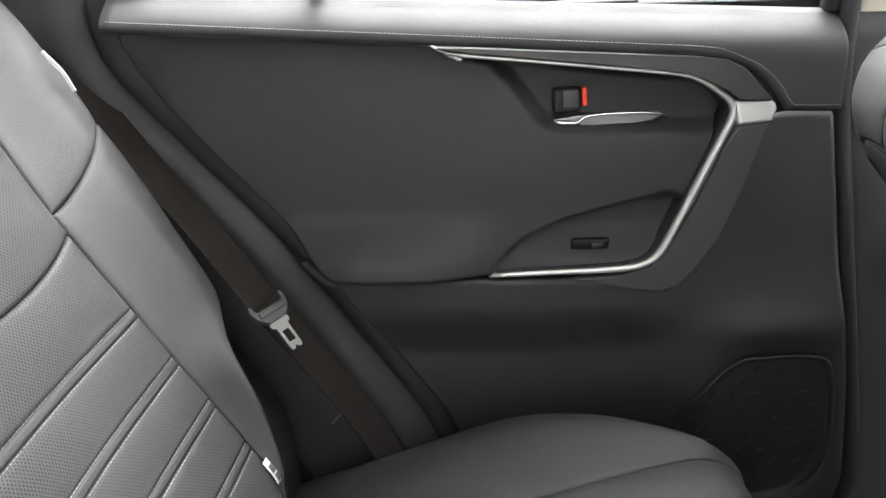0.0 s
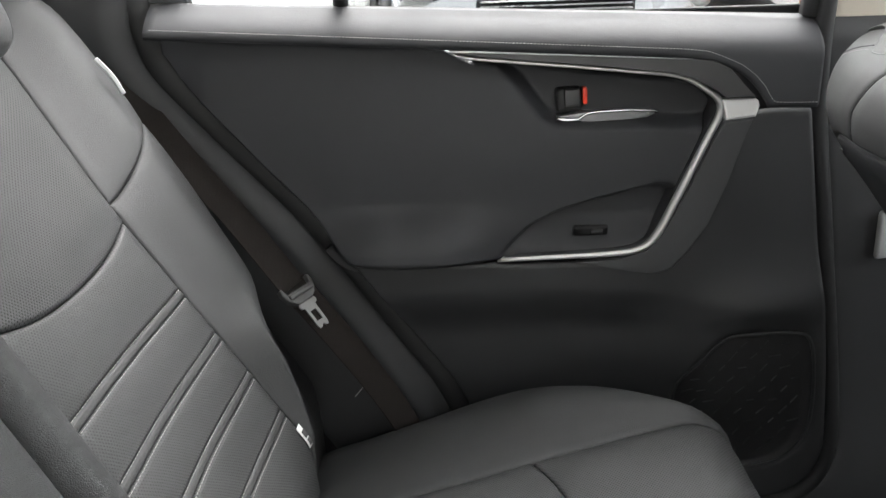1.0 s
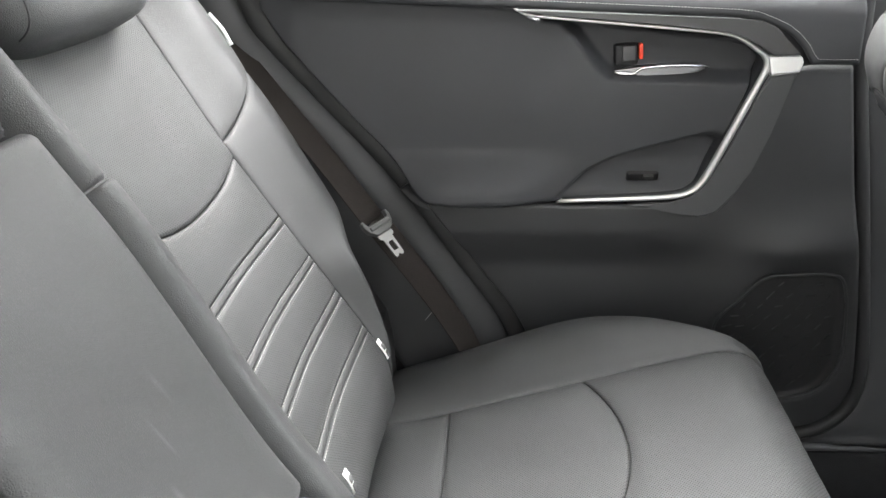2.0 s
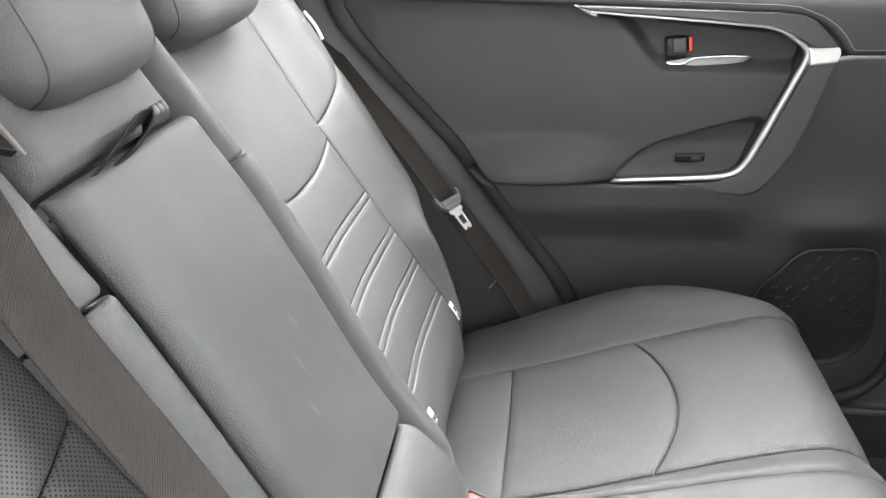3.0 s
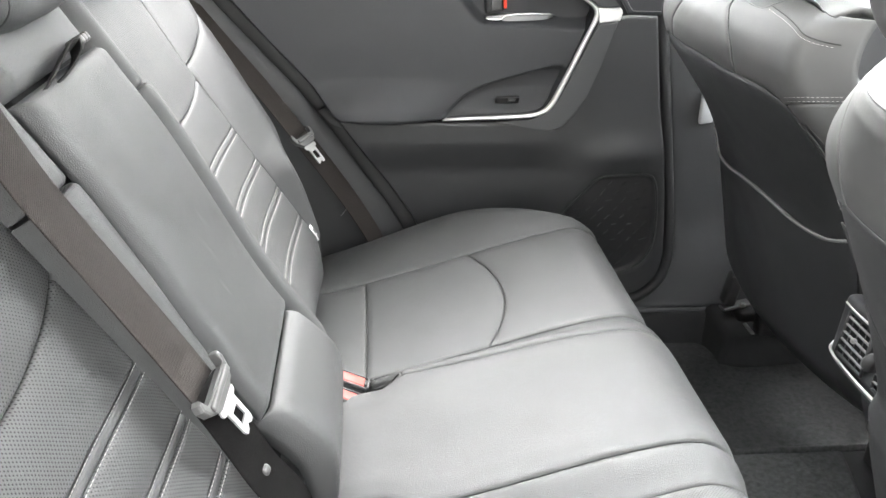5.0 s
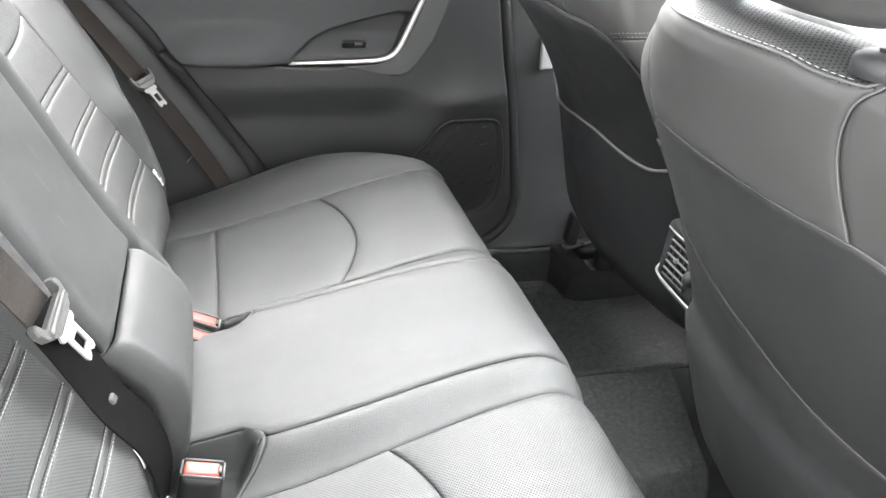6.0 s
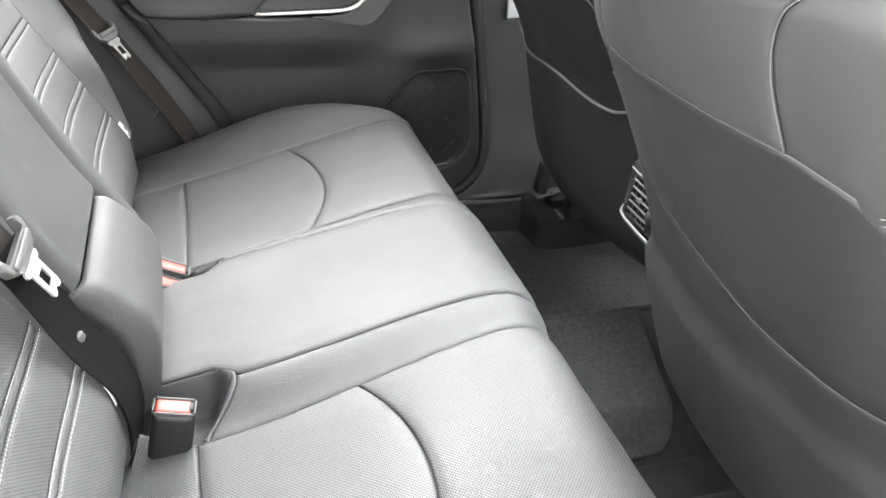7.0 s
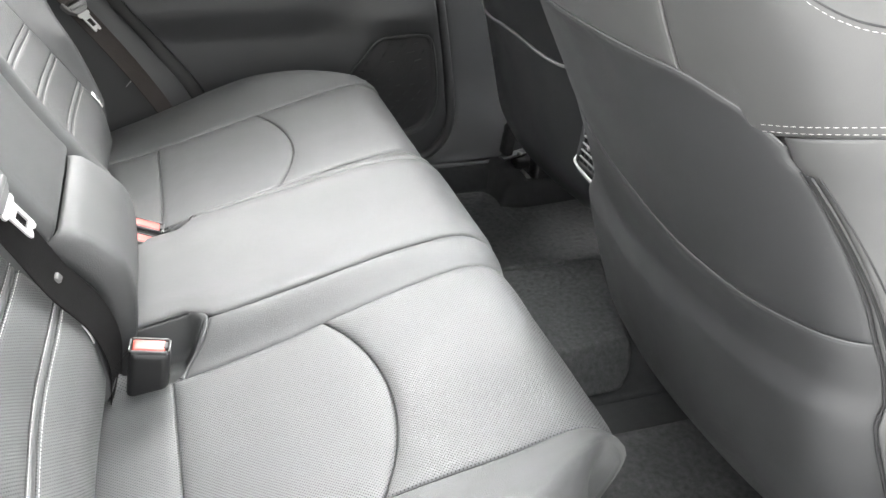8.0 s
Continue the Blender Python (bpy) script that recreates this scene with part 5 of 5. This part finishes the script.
        part("side_panel", panel("side_panel", lower_side, z_lo, lambda w: split(edge(0.665) + (W(0.67) - edge(0.665)) * w / 0.03) - 0.0005, 0.0, 0.03, M_FRONT, 40, 10, depth=0.003, r=0.004, puff=0.001), seat, "black leather lower side panel")
        for o in (0.009, 0.004):
            row = [upper_side(split(d) + o, d, 0.0012) for d in np.linspace(0.218 if far else 0.174, 0.258, 24)]
            part("stitching", stitches("stitching", row, [(-1, 0, 0)] * 24, M_THREAD, length=0.0036, gap=0.0018, rad=0.00022, lift=0.0002), seat, "white stitching")
        zz = np.linspace(max(0.10, z_lo + 0.02), 0.638, 50)
        band = [back(sgn * (edge(z) + 0.0055), z, 0.0012) for z in zz]
        zipper = part("zip", strap("zip", band, (0, 1, 0.02), 0.0115, 0.0015, M_ZIP), seat, "black zip band")
        part("zip_teeth", tube("zip_teeth", [p + Vector((-0.0012, 0, 0)) for p in band], 0.0006, M_SEAM, 6), zipper, "pale zip line")
        for o in (-0.0002, 0.0112):
            part("seam", tube("seam", [back(sgn * (edge(z) + o), z, 0.0004) for z in zz], 0.0009, M_DARK, 6), seat, "dark sewn seam")
        part("seam_cord", tube("seam_cord", [back(sgn * inner(z), z, -0.0004) for z in np.linspace(0.682 if far else 0.692, 0.799 - drop, 40)], 0.0008, M_SEAM, 6), seat, "grey seam")
        # stitched line over the side
        d0 = 0.150 if far else 0.186
        side_line_ = curve((0.14, 0.764), (0.165, 0.760), (0.188, 0.756), (0.215, 0.749), (0.234, 0.741), (0.252, 0.733)) if far else curve((0.185, 0.792), (0.190, 0.785), (0.205, 0.768), (0.220, 0.754), (0.232, 0.748), (0.252, 0.745))
        row = [back(sgn * d, side_line_(d), 0.0022) for d in np.linspace(d0, 0.250, 34)]
        part("stitching", stitches("stitching", row, [(-1, 0, 0)] * 34, M_THREAD, length=0.0036, gap=0.0018, rad=0.00026), seat, "white stitching")
        part("seam", tube("seam", [back(sgn * d, side_line_(d) + 0.0035, 0.0014) for d in np.linspace(d0, 0.250, 34)], 0.0008, M_DARK, 6), seat, "dark sewn seam")
    dd = np.linspace(-0.219, 0.219, 70)
    part("pocket_edge", tube("pocket_edge", [by_edge(pocket(d), d, 0.0028 if far else -0.0012) for d in dd], 0.0028 if far else 0.0007, M_PIPING if far else M_SEAM, 6), seat, "grey pocket edge")
    part("seam_cord", tube("seam_cord", [by_edge(top_line(d), d, -0.0016) for d in dd], 0.0008, M_SEAM, 6), seat, "grey seam")
    # core and front face
    core = []
    for z in np.linspace(z_lo, 0.79 - drop, 24):
        core.append([back(W(z) * 0.97 * u, z, -0.012) for u in np.linspace(-1, 1, 20)])
    part("padding", surface_mesh("padding", core, M_FRONT, 0.10, None, (-1, 0, 0)), seat, "black leather front face")
    def over(u, v):
        """The seat's top: from its rear edge at width u forwards to v = 1."""
        return back(u, top_z(abs(u)), 0.0) + Vector((0.13 * v, 0, 0.012 * math.sin(math.pi * min(v * 1.6, 1)) - 0.012 * v * v))

    vs_ = (0, 0.01, 0.03, 0.06, 0.1, 0.16, 0.24, 0.34, 0.46, 0.6, 0.8, 1.0)
    top = [[over(u, v) for u in np.linspace(-0.146, 0.146, 40)] for v in vs_]
    part("top_panel", surface_mesh("top_panel", top, M_PERF, 0.012, [[(q.y, q.x * 1.05) for q in r] for r in top], (0, 0, 1)), seat, "perforated leather top")
    for sgn in (-1, 1):
        top = [[over(sgn * u, v) for u in np.linspace(0.147, 0.236, 24)] for v in vs_]
        part("top_side", surface_mesh("top_side", top, M_FRONT, 0.012, None, (0, 0, 1)), seat, "black leather shoulder top")
    part("piping", tube("piping", [back(u, top_z(abs(u)), 0.0006) for u in np.linspace(-0.225, 0.225, 110)], 0.0010, M_SEAM, 6), seat, "grey piping")
    row = [over(u, 0.012) + Vector((0, 0, 0.0008)) for u in np.linspace(-0.13, 0.13, 60)]
    part("stitching", stitches("stitching", row, [(-0.7, 0, 0.7)] * 60, M_THREAD, length=0.0036, gap=0.0016, rad=0.0003), seat, "white stitching")
    for d_post in (() if far else (-0.133, 0.037)):
        base = back(d_post, top_z(abs(d_post)), 0.0)
        c = over(d_post, (0.284 + dx - base.x) / 0.13)
        guide = part("post_guide", tube("post_guide", [c + Vector((0, 0, q)) for q in (-0.004, 0.003, 0.0055, 0.0075, 0.0085)], [0.0215, 0.0215, 0.0200, 0.0170, 0.0120], M_PLASTIC, 28), seat, "black plastic post guide")
        part("collar", tube("collar", [c + Vector((0, 0, 0.006)), c + Vector((0, 0, 0.0098))], 0.0092, M_DARK, 16), guide, "dark collar")
    # seat base and rails
    fore = 0.06 if not far else -0.09
    part("seat_base", box("seat_base", (0.50, 0.50, 0.16), M_SHELL, pose(0.93 + dx, FY + dy, 0.27), 0.05, 4), seat, "black seat base")
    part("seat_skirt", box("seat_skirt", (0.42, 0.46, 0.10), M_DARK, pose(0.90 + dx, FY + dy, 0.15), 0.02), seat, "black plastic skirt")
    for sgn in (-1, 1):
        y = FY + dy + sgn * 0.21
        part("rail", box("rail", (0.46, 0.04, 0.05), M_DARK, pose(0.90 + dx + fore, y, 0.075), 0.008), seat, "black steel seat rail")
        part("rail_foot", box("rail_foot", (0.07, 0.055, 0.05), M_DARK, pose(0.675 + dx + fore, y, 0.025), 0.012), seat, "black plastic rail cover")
        part("bolt", tube("bolt", [(0.66 + dx + fore, y - 0.012, 0.052), (0.66 + dx + fore, y + 0.03, 0.052)], 0.006, M_LOOP, 8), seat, "bare steel bolt")
    return seat


front_seat(0.0, 0.0, "black leather front seat with a sewn back and scuffs")
far_front = front_seat(0.13, 0.74, "black leather front seat with a grey-edged map pocket")
headrest(FY - 0.048, 0.918, 0.270, 0.27, 0.19, 0.10, -14, "black leather headrest on chrome posts", posts=True, stitch=False, mat=M_FRONT, sep=0.085)
headrest(FY + 0.74, 0.868, 0.462, 0.27, 0.19, 0.10, -14, "black leather headrest on chrome posts", posts=True, stitch=False, mat=M_FRONT, sep=0.085)
part("rail_bracket", box("rail_bracket", (0.066, 0.024, 0.006), M_GREY, pose(0.690, 0.850, 0.081, 0, -6, 10), 0.002), far_front, "worn steel rail bracket")
part("bracket_upright", box("bracket_upright", (0.026, 0.030, 0.072), M_DARK, pose(0.678, 0.856, 0.118, 0, 8, 0), 0.006), far_front, "black plastic rail cover")
part("bracket_foot", box("bracket_foot", (0.050, 0.044, 0.026), M_STRAP, pose(0.715, 0.845, 0.064), 0.008), far_front, "black rail foot")
part("bolt", tube("bolt", [(0.700, 0.838, 0.084), (0.700, 0.838, 0.091)], 0.006, M_LOOP, 8), far_front, "bare steel bolt head")
# ---- centre console ----
con = thing("centre_console", "black centre console with rear air vents", "console", (0.75, CB + 0.01, 0.0))
VC = 0.2085
side_line = [(1.10, 0.0), (0.72, 0.0), (0.700, 0.08), (0.668, 0.14), (0.636, 0.19), (0.614, 0.245), (0.600, 0.30), (0.596, 0.33), (1.10, 0.33)]
part("body", prism("body", side_line, lambda u, v, k: Vector((u, VC - 0.086 + k, v)), 0.172, M_PLASTIC, 0.0), con, "black plastic body")
part("lid", box("lid", (0.35, 0.184, 0.062), M_LID, pose(0.737, VC, 0.440), 0.030, 6), con, "black leather console lid")
part("vent_housing", box("vent_housing", (0.24, 0.192, 0.092), M_PLASTIC, pose(0.674, VC, 0.362, 0, 4, 0), 0.010, 4), con, "black vent housing")
part("edge_strip", tube("edge_strip", cr([(0.556, VC + 0.088, 0.404), (0.551, VC + 0.06, 0.4065), (0.550, VC, 0.4075), (0.551, VC - 0.06, 0.4065), (0.556, VC - 0.088, 0.404)], 5), 0.0014, M_SATIN, 6), con, "thin silver edge")
for sgn in (-1, 1):
    vc = VC + sgn * 0.0415

    def face(u, v, k, sgn=sgn, vc=vc):
        """u from the middle outwards, v up, k out of the vent."""
        return Vector((0.5525 + 0.06 * (v - 0.368) + 0.010 * max(0.0, u - 0.01) * 4 - k, vc + sgn * u, v))
    rim = [(-0.029, 0.337), (0.034, 0.336), (0.028, 0.402), (-0.027, 0.403)]
    vent = part("air_vent", prism("air_vent", rim, face, 0.0015, M_STRAP, 0.0), con, "black air vent")
    for (u0, v0), (u1, v1) in zip(rim, rim[1:] + rim[:1]):
        part("rim_bar", tube("rim_bar", [face(u0, v0, 0.002), face(u1, v1, 0.002)], 0.0026, M_PLASTIC, 8), vent)
    for k in range(5):
        v = 0.347 + k * 0.0115
        hi = 0.030 - 0.0010 * k
        part("slat", prism("slat", [(-0.028, v), (hi, v), (hi, v + 0.0018), (-0.028, v + 0.0018)], lambda u, w, q: face(u, w, 0.0015 + q), 0.0030, M_PIPING, 0.0), vent, "pale slat")
    for k in range(3):
        u = -0.014 + k * 0.0155
        part("fin", prism("fin", [(u, 0.339), (u + 0.0012, 0.339), (u + 0.0004, 0.401), (u - 0.0008, 0.401)], lambda a_, w, q: face(a_, w, 0.0012 + q), 0.0012, M_GREY, 0.0), vent)
    part("vent_tab", box("vent_tab", (0.008, 0.007, 0.007), M_PIPING, Matrix.Translation(face(0.002, 0.371, 0.004)), 0.0025), vent, "grey vent tab")
part("vent_wheel", tube("vent_wheel", [(0.549, VC - 0.003, 0.366), (0.549, VC + 0.003, 0.366)], 0.013, M_GREY, 18), con, "grey vent wheel")
strip_line = cr([(0.585, VC + 0.0975, 0.352), (0.563, VC + 0.0965, 0.334), (0.5535, VC + 0.088, 0.3275), (0.550, VC + 0.06, 0.3265), (0.548, VC, 0.326), (0.550, VC - 0.06, 0.3265), (0.5535, VC - 0.088, 0.3275), (0.563, VC - 0.0965, 0.334), (0.585, VC - 0.0975, 0.352)], 6)
part("silver_strip", strap("silver_strip", [tuple(p) for p in strip_line], (-0.55, 0, 0.83), 0.0135, 0.003, M_SATIN), con, "satin silver strip under the vents")
part("strip_edge", tube("strip_edge", [tuple(p + np.array((0.004, 0, -0.010))) for p in strip_line], 0.0016, M_GREY, 6), con, "dark strip edge")
usb = part("socket_plate", box("socket_plate", (0.012, 0.075, 0.036), M_GREY, pose(0.628, 0.240, 0.207, 0, -24, 0), 0.003), con, "black socket plate")
for sgn in (-1, 1):
    part("socket", box("socket", (0.006, 0.015, 0.009), M_PIPING, pose(0.621, 0.242 + sgn * 0.0125, 0.207, 0, -24, 0), 0.001), usb, "pale charging socket")

# ---- shell round the cabin ----
def roof_z(x, y):
    return 1.30 - 0.10 * ((y - CB) / 0.7) ** 4 - 0.05 * ((x - 0.1) / 1.2) ** 2


# roof lining round an unseen opening, added to bring skylight onto the bench
OPEN = (0.02, 0.76, CB - 0.28, CB + 0.28)
xs = sorted(set(list(np.linspace(-1.3, OPEN[0], 8)) + list(np.linspace(OPEN[0], OPEN[1], 8)) + list(np.linspace(OPEN[1], 0.95, 4))))
ys = sorted(set(list(np.linspace(CB - 0.66, OPEN[2], 6)) + list(np.linspace(OPEN[2], OPEN[3], 8)) + list(np.linspace(OPEN[3], CB + 0.66, 6))))
bm = bmesh.new()
grid = [[bm.verts.new((x, y, roof_z(x, y))) for y in ys] for x in xs]
for i in range(len(xs) - 1):
    for j in range(len(ys) - 1):
        mx, my = (xs[i] + xs[i + 1]) / 2, (ys[j] + ys[j + 1]) / 2
        if not (OPEN[0] < mx < OPEN[1] and OPEN[2] < my < OPEN[3]):
            bm.faces.new((grid[i][j], grid[i + 1][j], grid[i + 1][j + 1], grid[i][j + 1]))
for v in [v for v in bm.verts if not v.link_faces]:
    bm.verts.remove(v)
bmesh.ops.recalc_face_normals(bm, faces=bm.faces)
bmesh.ops.solidify(bm, geom=list(bm.faces), thickness=0.03)
me = bpy.data.meshes.new("ceiling")
bm.to_mesh(me)
bm.free()
me.materials.append(M_BEIGE)
solo("ceiling", me, "pale cloth roof lining", "ceiling", kind="structure")
# glass over the added opening, out of view
rg = solo("added_roof_glass", surface_mesh("added_roof_glass", [[(x, y, roof_z(x, y) + 0.035) for y in np.linspace(OPEN[2] - 0.02, OPEN[3] + 0.02, 8)] for x in np.linspace(OPEN[0] - 0.02, OPEN[1] + 0.02, 8)], M_GLASS, 0.004, None, (0, 0, 1)), "added clear roof panel, out of view, that lets light onto the seats", "roof glass", kind="structure")
rg.visible_shadow = False
rg.data.polygons.foreach_set("use_smooth", [False] * len(rg.data.polygons))
solo("wall_rear", box("wall_rear", (0.05, 1.5, 1.05), M_PLASTIC, pose(-1.45, CB, 0.35), 0.02), "black luggage space rear wall", "wall", kind="structure")
# set low and black so its colour gives the shaded gap behind the backrest
solo("parcel_shelf", box("parcel_shelf", (0.80, 1.36, 0.03), M_CARPET, pose(-1.02, CB, 0.64), 0.01), "luggage cover behind the backrest, blackened as the gap's shade", "luggage cover")
for s, n in ((1, "wall_far"), (-1, "wall_near")):
    solo(n, box(n, (1.0, 0.06, 0.85), M_PLASTIC, pose(-0.98, CB + s * 0.76, 0.42), 0.01), "black luggage side wall", "wall", kind="structure")
    solo(n, box(n, (1.0, 0.06, 0.80), M_PLASTIC, pose(1.12, CB + s * 0.80, 0.40), 0.01), "black front door inner side", "wall", kind="structure")
solo("dashboard", box("dashboard", (0.45, 1.5, 0.62), M_PLASTIC, pose(1.80, CB, 0.46), 0.08, 4), "black dashboard", "dashboard", kind="structure")
npil = thing("pillar_3", "beige and black pillar beside the open doorway", "pillar", (0.56, -0.55, 0), kind="structure")
part("lower_trim", box("lower_trim", (0.12, 0.08, 0.80), M_PLASTIC, pose(0.60, -0.56, 0.38), 0.02), npil)
part("upper_trim", box("upper_trim", (0.11, 0.08, 0.50), M_BEIGE, pose(0.61, -0.51, 1.03, -8, 0, 0), 0.02), npil)

scr = solo("windscreen", surface_mesh("windscreen", [[(0.95 + 0.95 * t, y, 1.24 - 0.50 * t) for y in np.linspace(CB - 0.62, CB + 0.62, 6)] for t in np.linspace(0, 1, 6)], M_GLASS, 0.005, None, (1, 0, 1)), "clear laminated windscreen over the dashboard", "windscreen", kind="structure")
scr.visible_shadow = False
scr.data.polygons.foreach_set("use_smooth", [False] * len(scr.data.polygons))

# ---- outside ----
G = -0.32
solo("ground", surface_mesh("ground", [[(x, y, G) for x in np.linspace(-400, 400, 9)] for y in np.linspace(-400, 400, 9)], M_ASPHALT, 0.2, None, (0, 0, 1)), "grey asphalt of a car park", "ground", kind="structure")


# unseen wall, added to block low sky light through the near doorway
solo("added_shade_wall", box("added_shade_wall", (16.0, 0.3, 3.2), M_CONCRETE, pose(0, -3.4, G + 1.6), 0.02), "added grey wall, out of view, that holds back near-side light", "wall", kind="structure")


def parked_car(x, y, turn, paint, label, size=1.0):
    """A parked car: lofted body, glasshouse, wheels with rims, grille and lamps."""
    car = thing("parked_car", label, "car", (x, y, G), "parked cars")
    m = pose(x, y, G, 0, 0, turn) @ Matrix.Scale(size, 4)
    sec = [(-2.2, 0.35, 0.72, 0.72), (-2.1, 0.28, 0.98, 0.84), (-1.4, 0.25, 1.02, 0.90), (0.0, 0.25, 1.02, 0.91), (1.2, 0.25, 1.0, 0.90), (1.9, 0.27, 0.92, 0.84), (2.2, 0.34, 0.74, 0.70)]
    P = []
    for sx, lo, hi, w in cr(sec, 5):
        row = []
        for a in np.linspace(0, 2 * math.pi, 25)[:-1]:
            c, s = math.cos(a), math.sin(a)
            row.append(m @ Vector((sx, w * math.copysign(abs(c) ** 0.45, c), (lo + hi) / 2 + (hi - lo) / 2 * math.copysign(abs(s) ** 0.45, s))))
        P.append(row)
    n, k = len(P), 24
    verts = [v for r in P for v in r]
    faces = [(i * k + j, i * k + (j + 1) % k, (i + 1) * k + (j + 1) % k, (i + 1) * k + j) for i in range(n - 1) for j in range(k)] + [tuple(range(k)), tuple(range((n - 1) * k, n * k))]
    part("body", mesh("body", verts, faces, paint), car)
    part("glasshouse", box("glasshouse", (2.4, 1.5, 0.62), M_DARK, m @ pose(-0.4, 0, 1.28), 0.12, 4, (0.72, 0.82)), car, "dark glazed cabin")
    part("roof", box("roof", (1.7, 1.24, 0.06), paint, m @ pose(-0.4, 0, 1.60), 0.03, 3), car)
    for wx in (-1.35, 1.35):
        for s in (-1, 1):
            wh = part("wheel", tube("wheel", [m @ Vector((wx, s * 0.72, 0.33)), m @ Vector((wx, s * 0.925, 0.33))], 0.35 * size, M_TYRE, 28), car, "black tyre")
            part("rim", tube("rim", [m @ Vector((wx, s * 0.90, 0.33)), m @ Vector((wx, s * 0.935, 0.33))], 0.22 * size, M_RIM, 20), wh, "alloy rim")
            part("wheel_well", tube("wheel_well", [m @ Vector((wx, s * 0.80, 0.33)), m @ Vector((wx, s * 0.919, 0.33))], 0.375 * size, M_DARK, 28), car, "dark wheel well")
            part("wheel_arch", tube("wheel_arch", [m @ Vector((wx + 0.385 * math.cos(a), s * 0.91, 0.33 + 0.385 * math.sin(a))) for a in np.linspace(0.0, math.pi, 16)], 0.045 * size, M_RUBBER, 8), car, "black wheel arch")
    gr = part("grille", box("grille", (0.06, 0.80, 0.15), M_DARK, m @ pose(2.19, 0, 0.655), 0.02), car, "black front grille")
    for i in range(6):
        part("bar", box("bar", (0.03, 0.76, 0.008), M_RIM, m @ pose(2.235, 0, 0.598 + i * 0.023), 0.003, 1), gr)
    for s in (-1, 1):
        part("headlamp", box("headlamp", (0.12, 0.34, 0.13), M_RIM, m @ pose(2.12, s * 0.62, 0.72), 0.03), car, "clear headlamp")
    return car


parked_car(-1.9, 8.2, -93, M_PAINT_W, "white parked car facing the kerb")
parked_car(0.62, 7.85, -90, M_PAINT_S, "silver parked car with a black grille", 1.22)
parked_car(2.75, 10.2, -90, M_PAINT_D, "dark parked car behind the others", 1.1)
parked_car(3.45, 6.75, 178, M_PAINT_W, "white parked car seen side on", 1.12)
post = thing("brick_pier", "orange brick gate pier beside the parked cars", "brick pier", (2.16, 5.0, G))
part("shaft", box("shaft", (0.16, 0.22, 1.9), M_BRICK, pose(2.16, 5.0, G + 0.95), 0.006), post)
part("cap", box("cap", (0.20, 0.26, 0.06), M_CONCRETE, pose(2.16, 5.0, G + 1.93), 0.01), post, "grey cap stone")
